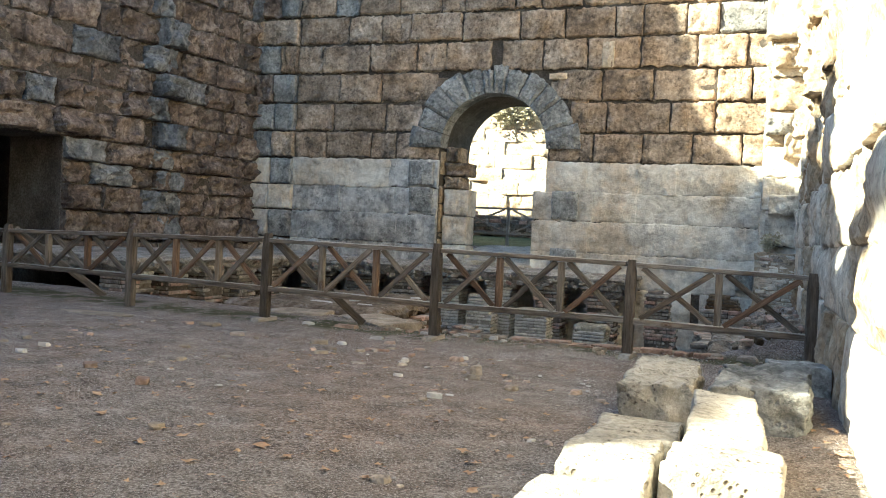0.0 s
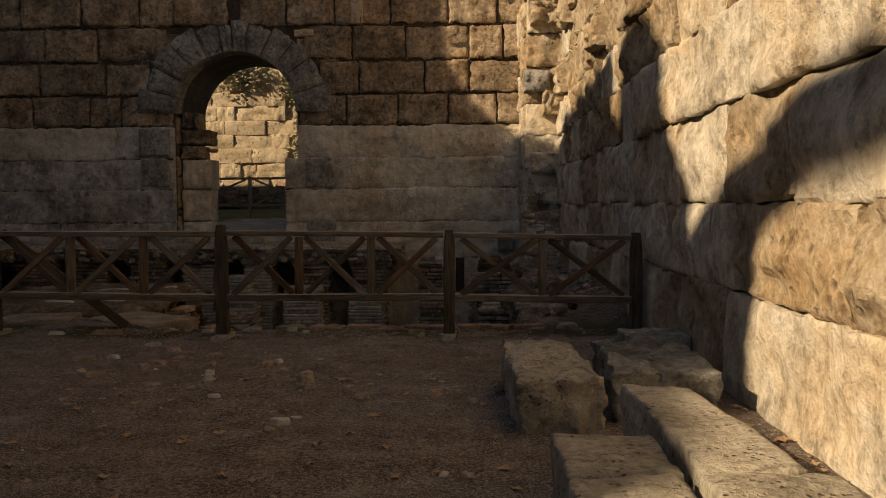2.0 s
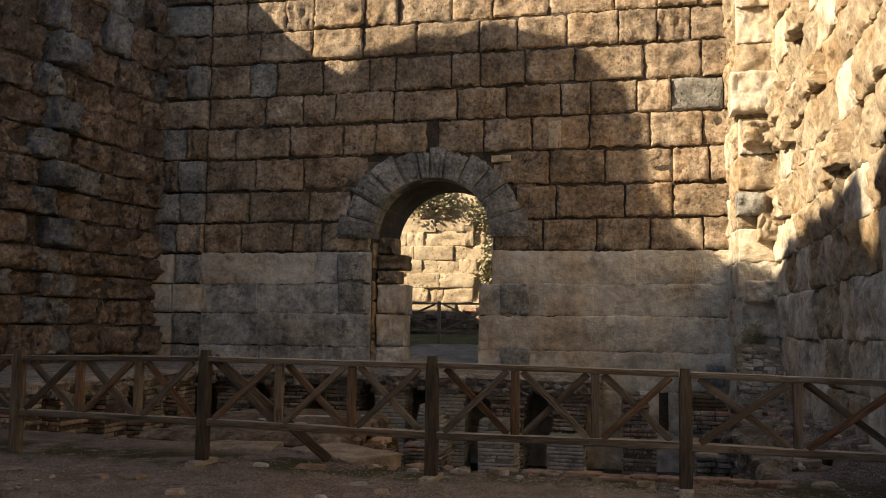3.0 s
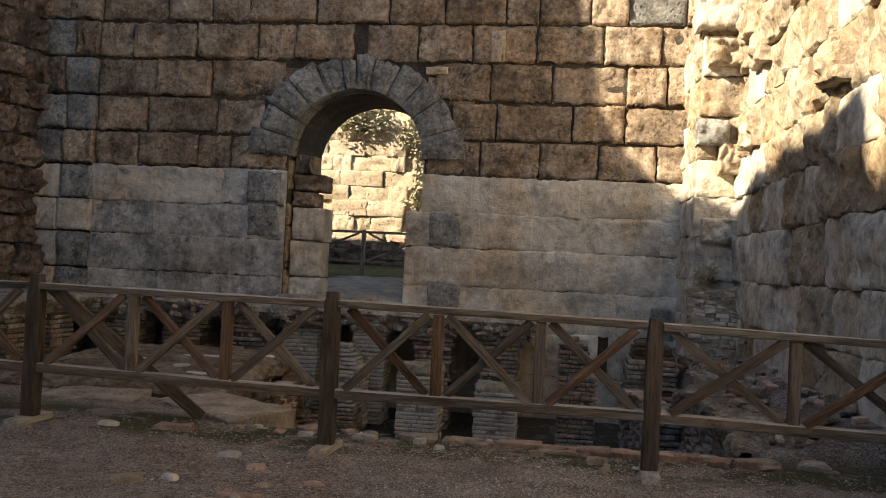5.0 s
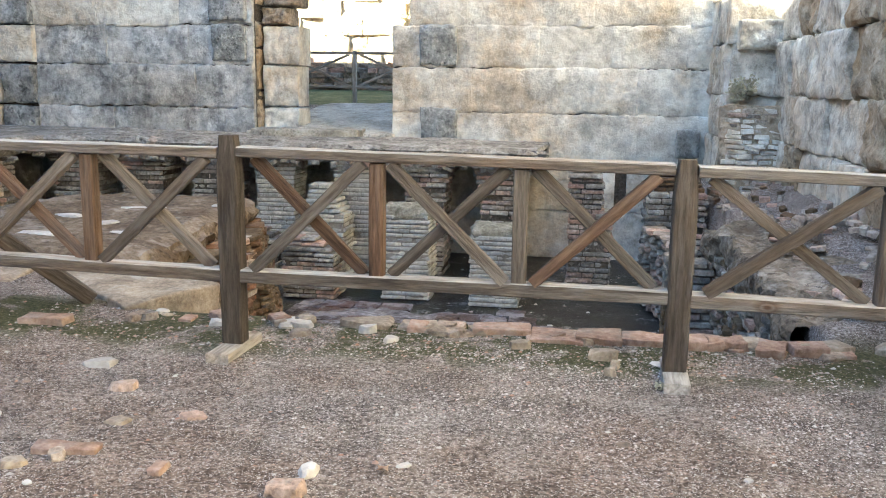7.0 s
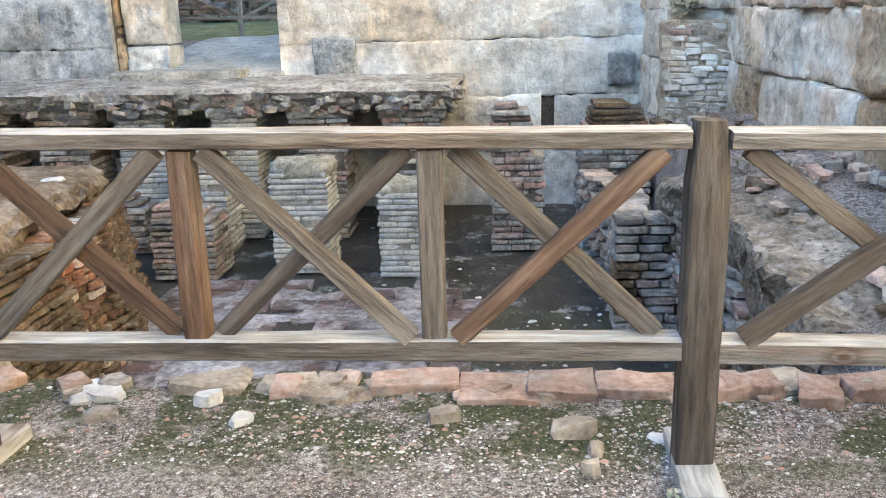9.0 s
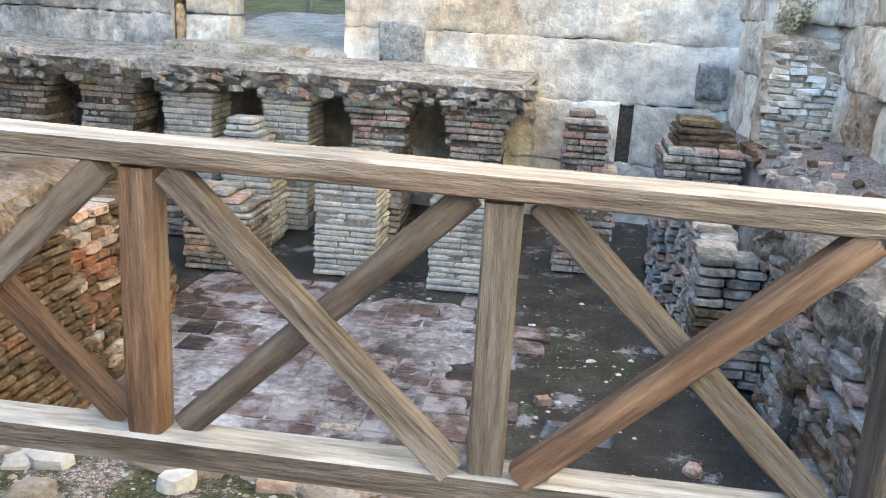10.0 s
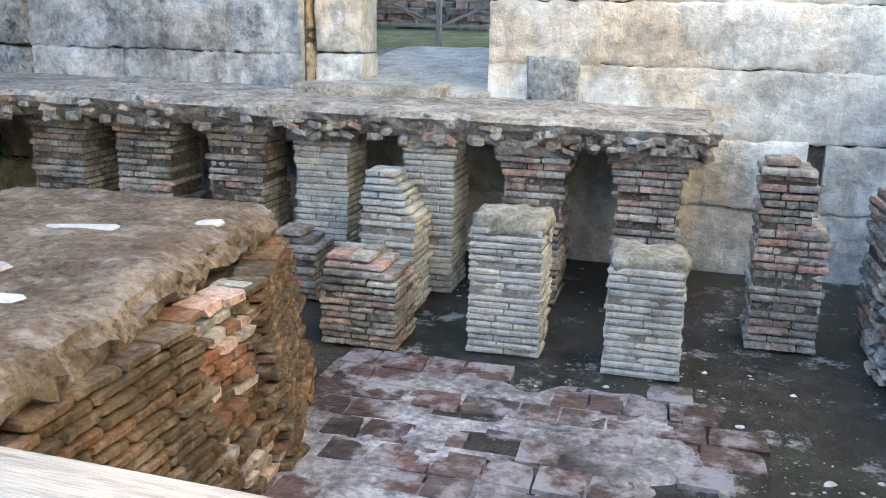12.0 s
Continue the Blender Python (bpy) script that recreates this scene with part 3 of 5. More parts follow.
# reveals, inner jamb stones and threshold
for z0, z1 in ((0.6, 1.3), (1.3, 2.0), (2.0, 2.7), (2.7, 3.3)):
    put("block", BLOCKS["right"][int(z0 * 9) % 18], wall_back, basis((0, 1, 0), (-1, 0, 0), (DOOR_L + 0.03, 20.95, (z0 + z1) / 2), (2.0, 0.2, z1 - z0 - 0.02)))
    put("block", BLOCKS["low"][int(z0 * 9) % 18], wall_back, basis((0, -1, 0), (1, 0, 0), ((-5.03 if z1 < 2.3 else DOOR_R) - 0.02, 20.95, (z0 + z1) / 2), (2.0, 0.2, z1 - z0 - 0.02)))
for x0, x1, z0, z1, kind in ((-7.36, -6.74, 0.62, 1.02, "low"), (-7.36, -6.76, 1.03, 1.72, "low"), (-7.36, -6.72, 1.73, 2.38, "low"), (-7.38, -6.92, 2.39, 2.68, "up"), (-7.38, -6.74, 2.69, 3.02, "up"), (-7.38, -7.0, 3.03, 3.4, "up")):
    put("block", BLOCKS[kind][int(z0 * 11) % 18], wall_back, basis((1, 0, 0), (0, 1, 0), ((x0 + x1) / 2, 20.12, (z0 + z1) / 2), (x1 - x0, 0.6, z1 - z0)))
threshold = tagged(put("threshold", rough_box(2.5, 5.0, 0.62, 9, 0.03, 4, TRAVERTINE, 0.04, name="threshold")), "worn grey stone threshold in the arched doorway", "threshold", kind="structure")
threshold.matrix_basis = pose(-6.25, 22.1, 0.21, 4.4, 0, 0)
step = tagged(put("step_stone", rough_box(1.75, 0.8, 0.16, 7, 0.03, 9, TRAVERTINE, 0.03, name="step_stone")), "broken grey step stone before the arched doorway", "step")
step.matrix_basis = pose(-6.35, 19.42, 0.55, 0, 0, 6)

# ---- right wall ----
bm = bmesh.new()
box(bm, 0.74, 2.2, -12, 21, -1.5, 9.4)
box(bm, 0.12, 0.8, 18.36, 20.2, -1.5, 9.4)
wall_right = tagged(part("wall_right", bm, MORTAR), "ochre limestone wall with eroded crusted blocks, partly sunlit", "wall", kind="structure")
rnd = random.Random(5)
RISES = [-0.1, 0.75, 1.35, 2.05, 2.7, 3.3, 4.0, 4.65, 5.3, 6.0, 6.7, 7.4, 8.2, 9.0]
for z0, z1 in zip(RISES, RISES[1:]):
    kinds = ["right_pale"] * 3 + ["right"] if z1 < 2.1 else ["right_pale", "right_pale", "right"] if z1 < 2.8 else ["right"] * 5 + ["right_pale"]
    course(wall_right, kinds, (0, -1, 0), (1, 0, 0), (0.62, 0, 0), -18.4, -8.6, z0, z1, rnd, (0.7, 1.5), -0.015, 0.3, (), 0.06)
    course(wall_right, ["right_pale", "right_pale", "right"] if z1 < 2.8 else ["right", "right_pale"], (0, -1, 0), (1, 0, 0), (0.62, 0, 0), -8.6, 12, z0, z1, rnd, (1.1, 2.0), -0.02, 0.26, (), 0.03)
    # the pier in the corner: its side and its front
    kinds = ["right_pale", "low"] if z1 < 3.4 else ["right"] * 4 + ["right_pale"]
    course(wall_right, kinds, (0, -1, 0), (1, 0, 0), (-0.04, 0, 0), -19.9, -18.36, z0, z1, rnd, (0.7, 1.4), -0.01, 0.3, (), 0.03)
    if z0 > 0.5:
        course(wall_right, kinds, (1, 0, 0), (0, 1, 0), (0, 18.2, 0), -0.02 + rnd.uniform(-0.03, 0.05), 0.76, z0, z1, rnd, (0.4, 0.8), -0.01, 0.3, (), 0.05)
# stones that jut from the eroded corner, and the worn boss over its hollow
for y, x, z, w, h, d, kind in ((17.95, 0.30, 5.75, 0.85, 0.75, 0.5, "right_pale"), (17.92, 0.42, 5.0, 0.7, 0.45, 0.5, "right"), (17.98, 0.2, 3.72, 0.5, 0.42, 0.45, "grey"), (18.04, 0.5, 3.3, 0.4, 0.5, 0.4, "right"), (18.0, 0.35, 2.15, 0.55, 0.4, 0.4, "right_pale")):
    put("block", BLOCKS[kind][int(z * 7) % 8], wall_right, basis((1, 0, 0), (0, 1, 0), (x, y, z), (w, d, h)))
for y, z, w, h in ((17.3, 5.3, 1.0, 0.6), (16.6, 4.7, 0.8, 0.5), (16.9, 3.55, 0.8, 0.5), (15.2, 6.1, 0.9, 0.5), (14.2, 4.9, 0.7, 0.4), (12.9, 3.6, 0.6, 0.4)):
    put("block", BLOCKS["right"][int(y * 7) % 12], wall_right, basis((0, -1, 0), (1, 0, 0), (0.47, y, z), (w, 0.35, h)))

# ---- left wall with its lintelled opening ----
LW0, LDIR = Vector((-12.45, 19.9, 0)), Vector((-0.17, -0.985, 0)).normalized()
L_U, L_IN = -LDIR, Vector((LDIR.y, -LDIR.x, 0)).normalized()
if L_IN.x > 0:
    L_IN = -L_IN
bm = bmesh.new()
for s0, s1, z0, z1 in ((-5.85, 0.2, -1.5, 9.0), (-9.6, -5.85, 2.9, 9.0), (-24.0, -9.6, -1.5, 9.0)):
    m = basis(L_U, L_IN, LW0 + L_U * ((s0 + s1) / 2) + L_IN * 0.95 + Vector((0, 0, (z0 + z1) / 2)), (s1 - s0, 1.7, z1 - z0))
    bmesh.ops.create_cube(bm, size=1.0, matrix=m)
wall_left = tagged(part("wall_left", bm, MORTAR), "red-brown weathered ashlar wall in shade with a dark lintelled opening", "wall", kind="structure")
rnd = random.Random(8)
levels = [0.1, 0.8, 1.4, 1.95, 2.42, 2.9, 3.5, 4.05, 4.6, 5.2, 5.85, 6.5, 7.2, 8.1, 9.0]
for z0, z1 in zip(levels, levels[1:]):
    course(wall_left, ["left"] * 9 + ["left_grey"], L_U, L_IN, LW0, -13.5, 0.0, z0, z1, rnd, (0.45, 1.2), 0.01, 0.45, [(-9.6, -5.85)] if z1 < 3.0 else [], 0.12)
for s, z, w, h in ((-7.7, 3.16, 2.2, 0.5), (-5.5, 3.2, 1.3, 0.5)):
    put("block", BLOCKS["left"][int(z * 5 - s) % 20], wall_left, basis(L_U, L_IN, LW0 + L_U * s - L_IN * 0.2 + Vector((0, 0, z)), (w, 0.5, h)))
# toothing of grey blocks where a cross wall once joined
for k, (z0, z1) in enumerate(zip(levels, levels[1:])):
    s = -3.35 + (0.16 if k % 2 else -0.1) + rnd.uniform(-0.08, 0.08)
    put("block", BLOCKS["left_grey"][k % 10], wall_left, basis(L_U, L_IN, LW0 + L_U * s - L_IN * ((0.34 if k % 2 else 0.18) if z0 > 2.8 else 0.1) + Vector((0, 0, (z0 + z1) / 2)), (rnd.uniform(0.55, 0.85), 0.6, z1 - z0 - 0.03)))
# a roofed box added behind the opening to keep sun and sky out
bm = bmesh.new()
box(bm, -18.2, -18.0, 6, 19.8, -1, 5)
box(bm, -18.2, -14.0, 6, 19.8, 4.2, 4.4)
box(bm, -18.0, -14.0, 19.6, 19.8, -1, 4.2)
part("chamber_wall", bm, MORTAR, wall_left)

# ---- unseen walls added west of the court and behind it, which shade it ----
# outline traced back along SUN from the wanted shadow edges
SKYLINE = [(-16, 14.5), (-9, 13.5), (-7.2, 12.2), (-6.2, 9.2), (-3.7, 9.2), (-3.3, 9.6), (-2.4, 9.75), (-1.64, 9.9), (-1.62, 10.4), (-1.72, 11.0), (-1.74, 11.65), (-1.38, 11.52), (-0.98, 11.38), (-0.42, 11.18), (-0.28, 10.81), (0.08, 11.36), (0.67, 12.0), (0.98, 12.65), (1.9, 13.2), (2.7, 13.1), (3.1, 12.2), (3.5, 12.2), (4.0, 13.2), (5.2, 12.9), (7.0, 12.9),
           (8.6, 12.7), (10.5, 12.1), (11.9, 12.2), (12.4, 12.3), (12.72, 12.8), (12.8, 13.8), (13.0, 14.5), (13.5, 14.95), (14.4, 14.4), (15.9, 12.2), (16.25, 11.1), (17.1, 11.2), (18.5, 12.5), (24, 12.5)]
bm = bmesh.new()
ring = [bm.verts.new((-14.5, y, z)) for y, z in SKYLINE] + [bm.verts.new((-14.5, 24, 8.6)), bm.verts.new((-14.5, -16, -1.0))]
ring.insert(len(SKYLINE) + 1, bm.verts.new((-14.5, 9.0, 8.6)))
ring.insert(len(SKYLINE) + 2, bm.verts.new((-14.5, 9.0, -1.0)))
face = bm.faces.new(ring)
up = bmesh.ops.extrude_face_region(bm, geom=[face])
for v in (g for g in up["geom"] if isinstance(g, bmesh.types.BMVert)):
    v.co.x -= 0.5
bmesh.ops.triangulate(bm, faces=bm.faces[:])
# a strip added over the gap to cast the shadow band on the right wall
face = bm.faces.new([bm.verts.new((-14.5, y, z)) for y, z in ((-7.4, 11.85), (-4.62, 11.72), (-3.98, 11.6), (-3.82, 11.55), (-3.35, 11.45), (-2.64, 11.38), (-1.95, 11.09), (-1.7, 10.9), (-1.7, 11.62), (-2.34, 11.81), (-2.92, 11.92), (-3.6, 11.97), (-4.6, 12.0), (-7.4, 12.15))])
up = bmesh.ops.extrude_face_region(bm, geom=[face])
for v in (g for g in up["geom"] if isinstance(g, bmesh.types.BMVert)):
    v.co.x -= 0.2
bmesh.ops.triangulate(bm, faces=bm.faces[:])
tagged(part("wall_west", bm, STONE_LEFT), "added unseen wall, its broken skyline cut to shade the court", "wall", kind="structure")
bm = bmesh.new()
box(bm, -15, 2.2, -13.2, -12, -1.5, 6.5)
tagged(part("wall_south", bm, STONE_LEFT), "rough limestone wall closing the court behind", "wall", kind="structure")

# ---- suspended floor over the brick pillars ----
SLAB_TOP, SLAB_LOW, FLOOR_Z = 0.55, 0.28, -1.31


def slab_rise(x):
    """The slab climbs a little to the west."""
    return 0.010 * max(0.0, -x - 3.0)


def ragged_slab(corners, step, seed):
    """A thick slab with a crumbled edge; corners run anticlockwise."""
    pts = []
    for (x0, y0, r0), (x1, y1, _) in zip(corners, corners[1:] + corners[:1]):
        n = max(1, round(math.hypot(x1 - x0, y1 - y0) / step)) if r0 else 1
        for i in range(n):
            pts.append((x0 + (x1 - x0) * i / n, y0 + (y1 - y0) * i / n, r0))
    bm = bmesh.new()
    rings = []
    for k, (z, push) in enumerate(((SLAB_TOP, 0.0), (SLAB_TOP - 0.05, -0.06), (SLAB_TOP - 0.12, -0.01), (SLAB_TOP - 0.18, 0.05), (SLAB_LOW, 0.13))):
        ring = []
        for i, (x, y, r) in enumerate(pts):
            n = noise.noise_vector(Vector((x * 2.3, y * 2.3, k * 1.7 + seed))) + 0.6 * noise.noise_vector(Vector((x * 8, y * 8, k * 3.1 + seed)))
            d = 0.07
            dx, dy = (0, push) if r == 1 else (-push, 0)
            ring.append(bm.verts.new((x + n.x * d + (dx if r else 0), y + n.y * d + (dy if r else 0), z + slab_rise(x) + n.z * (0.05 if r and k == 4 else 0.02))))
        rings.append(ring)
    for a, b in zip(rings, rings[1:]):
        for i in range(len(a)):
            bm.faces.new((a[i], a[(i + 1) % len(a)], b[(i + 1) % len(a)], b[i]))
    bmesh.ops.triangulate(bm, faces=[bm.faces.new(rings[0][::-1]), bm.faces.new(rings[-1])])
    return bm


slab = tagged(part("suspended_floor", ragged_slab([(-2.55, 17.85, 0), (-2.5, 19.9, 0), (-14.2, 19.9, 0), (-14.2, 11.9, 1), (-9.9, 11.9, 2), (-9.85, 17.6, 1)], 0.085, 2), CONCRETE), "crumbling grey concrete floor slab carried by brick pillars", "floor slab", kind="structure")


bm = bmesh.new()
crust = []
for j in range(32):
    row = []
    for i in range(118):
        x, y = -9.85 + i * 0.0618, 17.82 + j * 0.064
        n = 0.5 * noise.noise(Vector((x * 1.6, y * 1.6, 30))) + 0.35 * noise.noise(Vector((x * 5, y * 5, 31))) + 0.3 * noise.noise(Vector((x * 12, y * 12, 32)))
        drop = -0.09 if i in (0, 117) or j in (0, 31) else 0.0
        row.append(bm.verts.new((x + 0.02 * noise.noise(Vector((x * 9, y * 9, 33))), y + (0.05 * noise.noise(Vector((x * 4, 7, 35))) if j < 2 else 0), SLAB_TOP + slab_rise(x) + 0.012 + 0.055 * n + drop)))
    crust.append(row)
for j in range(31):
    for i in range(117):
        bm.faces.new((crust[j][i], crust[j][i + 1], crust[j + 1][i + 1], crust[j + 1][i]))
part("slab_crust", bm, CONCRETE, slab, "crumbled uneven crust of the slab")


# ---- brick pillars ----
def layer_mesh(seed, mat):
    """One flat brick of unit width and depth with a chipped outline."""
    r = random.Random(seed)
    bm = bmesh.new()
    ring = []
    for x, y in ((-0.5, -0.5), (-0.18, -0.5), (0.2, -0.5), (0.5, -0.5), (0.5, -0.1), (0.5, 0.5), (-0.5, 0.5), (-0.5, 0.1)):
        ring.append((x + r.uniform(-0.03, 0.03), y + r.uniform(-0.045, 0.045)))
    lo = [bm.verts.new((x * 0.965, y * 0.965, 0)) for x, y in ring]
    mid = [bm.verts.new((x, y, 0.5 + r.uniform(-0.2, 0.2))) for x, y in ring]
    hi = [bm.verts.new((x * 0.96, y * 0.96, 1 + r.uniform(-0.08, 0.08))) for x, y in ring]
    for a, b in ((lo, mid), (mid, hi)):
        for i in range(8):
            bm.faces.new((a[i], a[(i + 1) % 8], b[(i + 1) % 8], b[i]))
    bm.faces.new(hi)
    bm.faces.new(lo[::-1])
    return mesh_of("brick", bm, mat)


LAYERS = {k: [layer_mesh(s + i, m) for i in range(10)] for k, s, m in (("pale", 0, BRICK_PALE), ("grey", 40, BRICK_GREY), ("red", 80, BRICK_RED))}


def pillar(x, y, w, d, z0, z1, kind, seed, label, course_h=0.066, ragged=0.02, broken=0.0, lean=0.0, flare=0.0, cap=False):
    """A square pillar of thin bricks; x is its middle, y its front. broken: how far its top breaks away at one side."""
    r = random.Random(seed)
    top = empty("brick_pillar", pose(x, y + d / 2, z0), label, "pillar", "hypocaust pillars")
    n = max(2, round((z1 - z0) / course_h))
    h = (z1 - z0) / n
    bm = bmesh.new()
    inset = 0.02 if kind == "pale" else 0.03
    box(bm, -w / 2 + inset, w / 2 - inset, -d / 2 + inset, d / 2 - inset, 0, (n - (n * 0.3 if broken else 0.6)) * h)
    part("mortar_core", bm, LIME_MORTAR if kind == "pale" else MORTAR, top)
    for k in range(n):
        f = k / n
        cut = max(0.0, f - (1 - broken)) / max(broken, 1e-6) * 0.55 if broken else 0.0
        ww, dd = w * (1 - cut) + r.uniform(-ragged, ragged), d * (1 - cut * 0.6) + r.uniform(-ragged, ragged)
        if flare and f > 0.8:
            ww, dd = ww + flare * 5.0 * (f - 0.76), dd + flare * 1.5 * (f - 0.76)
        cx = -w * cut / 2 + r.uniform(-ragged, ragged) * 0.5 + lean * f
        cy = d * cut * 0.2 + r.uniform(-ragged, ragged) * 0.5
        hh = h * (r.uniform(0.70, 0.80) if kind == "pale" else r.uniform(0.66, 0.84))
        # a front and a back row of bricks in each course, with joints that do not line up
        front = dd * r.uniform(0.42, 0.6)
        for y0, deep, count in ((cy - dd / 2, front, r.choice((2, 3, 3) if ww > 0.5 and kind == "grey" else (1, 2, 2, 3))), (cy - dd / 2 + front, dd - front, r.choice((1, 2)))):
            ends = [0.0] + sorted((i + r.uniform(-0.28, 0.28)) / count for i in range(1, count)) + [1.0]
            for e0, e1 in zip(ends, ends[1:]):
                pw = ww * (e1 - e0) - 0.009
                out = r.uniform(-0.3, 0.3) * ragged
                put("brick", r.choice(LAYERS[kind]), top, Matrix.LocRotScale((cx - ww / 2 + ww * (e0 + e1) / 2, y0 + deep / 2 + out, k * h + 0.004), Euler((r.uniform(-0.015, 0.015), r.uniform(-0.012, 0.012), r.uniform(-0.025, 0.025))), (pw, deep - 0.008, hh * r.uniform(0.94, 1.04))))
    if flare:
        # crumbled concrete that spreads under the slab
        put("concrete_head", rough_box(w + 0.20, d + 0.03, 0.19, 5, 0.06, seed, CONCRETE, 0.05, 6.0, "concrete_head"), top, pose(0.0, 0.0, z1 - z0 - 0.16), "crumbled concrete head spreading under the slab")
    if cap:
        put("mortar_cap", rough_box(w * 1.0, d * 0.98, 0.19, 4, 0.05, seed, MOSSY, 0.075, 7.0, "mortar_cap"), top, pose(0.0, 0.0, z1 - z0 - 0.09), "mossy crumbled mortar cap")
    return top


# the row along the slab's edge
for i, (x, w, kind, rag) in enumerate(((-3.04, 0.62, "grey", 0.045), (-4.15, 0.60, "grey", 0.045), (-5.22, 0.54, "pale", 0.018), (-6.40, 0.60, "pale", 0.014), (-7.38, 0.66, "grey", 0.05), (-8.50, 0.70, "grey", 0.055), (-9.62, 0.72, "grey", 0.055))):
    pillar(x, 17.93, w, 0.66 if i != 3 else 0.6, FLOOR_Z, SLAB_LOW + 0.05 + slab_rise(x), kind, 20 + i, "tall %s brick pillar under the concrete slab" % ("pale" if kind == "pale" else "grey and reddish"), 0.066 if kind == "pale" else 0.072, rag, flare=0.07 if kind == "pale" else 0.2)
for i, y in enumerate((16.35, 15.25, 14.15, 13.05, 12.0)):
    pillar(-10.25, y, 0.62, 0.62, FLOOR_Z, SLAB_LOW + 0.11, "grey", 40 + i, "tall sooty brick pillar under the slab's side", 0.075, 0.055)
# the second row, partly broken
pillar(-5.40, 17.15, 0.56, 0.55, FLOOR_Z, 0.06, "pale", 51, "broken pale brick pillar with a ragged top", 0.064, 0.03, 0.35)
pillar(-6.42, 17.25, 0.5, 0.5, FLOOR_Z, -0.62, "grey", 52, "low dark stump of a brick pillar", 0.07, 0.035, 0.3)
pillar(-1.78, 17.27, 0.6, 0.58, FLOOR_Z, -0.22, "grey", 53, "free-standing broken brick pillar below the pale wall", 0.072, 0.03)
pillar(-1.84, 17.31, 0.46, 0.5, -0.235, 0.38, "grey", 54, "ragged upper half of a broken brick pillar", 0.066, 0.045, 0.25)
pillar(-0.68, 17.2, 0.76, 0.8, FLOOR_Z, 0.10, "grey", 55, "thick brick pier with a tile course beside the wall", 0.075, 0.045)
pillar(-0.64, 17.4, 0.6, 0.6, 0.09, 0.36, "red", 56, "crumbled brick cap of the pier", 0.07, 0.06, 0.5)
# the front row of stumps
pillar(-5.34, 16.20, 0.70, 0.6, FLOOR_Z, -0.52, "grey", 61, "low grey brick pillar stump with a broken top", 0.062, 0.02, 0.25)
pillar(-4.11, 16.40, 0.63, 0.6, FLOOR_Z, -0.20, "pale", 62, "pale brick pillar stump with a mossy top", 0.060, 0.014, 0.0, cap=True)
pillar(-2.95, 16.25, 0.62, 0.6, FLOOR_Z, -0.40, "pale", 63, "pale brick pillar stump on the wet floor", 0.060, 0.014, 0.0, cap=True)

# ---- the brick mass with its concrete top ----
BX, BY0, BY1, BTOP = -5.22, 11.0, 15.3, 0.10
mass = empty("brick_mass", pose(0, 0, FLOOR_Z), "thick brick-faced block with a crumbled concrete top", "masonry block")
bm = bmesh.new()
rings = [[bm.verts.new((x, y, z)) for x, z in ((-7.85, -0.02), (b, -0.02), (b - 0.23, BTOP - 0.3 - FLOOR_Z), (-7.85, BTOP - 0.3 - FLOOR_Z))] for y, b in ((BY0, BX + 0.19), (13.25, BX + 0.19), (13.4, BX + 0.04), (13.9, BX + 0.04), (14.0, BX + 0.19), (BY1 - 0.06, BX - 0.22))]
for a, b in zip(rings, rings[1:]):
    for i in range(4):
        bm.faces.new((a[i], a[(i + 1) % 4], b[(i + 1) % 4], b[i]))
bm.faces.new(rings[0])
bm.faces.new(rings[-1][::-1])
part("core", bm, EARTH_MORTAR, mass)
bm = bmesh.new()
nx, ny = 34, 60
grid = []
for j in range(ny + 1):
    row = []
    for i in range(nx + 1):
        x, y = -7.9 + (BX - 0.10 + 7.9) * i / nx, BY0 + 0.75 + (BY1 - BY0 - 0.75) * j / ny
        n = noise.noise(Vector((x * 1.2, y * 1.2, 3))) * 0.05 + noise.noise(Vector((x * 5, y * 5, 6))) * 0.02
        fall = max(0.0, (i - nx + 2) / 2) * (0.05 + 0.05 * noise.noise(Vector((1, y * 3, 2))))
        n += noise.noise(Vector((x * 13, y * 13, 16))) * 0.013
        near = max(0.0, (3 - j) / 3) * 0.08
        e = noise.noise(Vector((x * 0.1, y * 2.4, 8))) * 0.10 if i >= nx - 3 else 0
        row.append(bm.verts.new((x + e - 0.34 * (j / ny) * (i / nx), y, BTOP + n - fall - near - FLOOR_Z)))
    grid.append(row)
for j in range(ny):
    for i in range(nx):
        bm.faces.new((grid[j][i], grid[j][i + 1], grid[j + 1][i + 1], grid[j + 1][i]))
rim = [grid[j][nx] for j in range(ny + 1)] + [grid[ny][i] for i in range(nx - 1, -1, -1)] + [grid[j][0] for j in range(ny - 1, -1, -1)] + [grid[0][i] for i in range(1, nx)]
loops = [rim]
for out, down in ((0.03, 0.05), (0.055, 0.10), (0.05, 0.155), (0.02, 0.21), (-0.03, 0.26), (-0.22, 0.31)):
    loop = []
    for v in rim:
        q = noise.noise_vector(Vector(v.co) * 5.0 + Vector((0, 0, down * 30))) * 0.06 + noise.noise_vector(Vector(v.co) * 14.0 + Vector((0, 0, down * 60))) * 0.03
        loop.append(bm.verts.new((v.co.x + out * (1 if v.co.x > -7.8 else -1) + q.x, v.co.y + q.y, v.co.z - down * (1.1 if v.co.y < 13.2 else 0.85) + q.z)))
    loops.append(loop)
for a, b in zip(loops, loops[1:]):
    for k in range(len(rim)):
        bm.faces.new((a[k], a[(k + 1) % len(rim)], b[(k + 1) % len(rim)], b[k]))
part("concrete_top", bm, CRUST, mass, "crumbled grey concrete top with white marble bits")


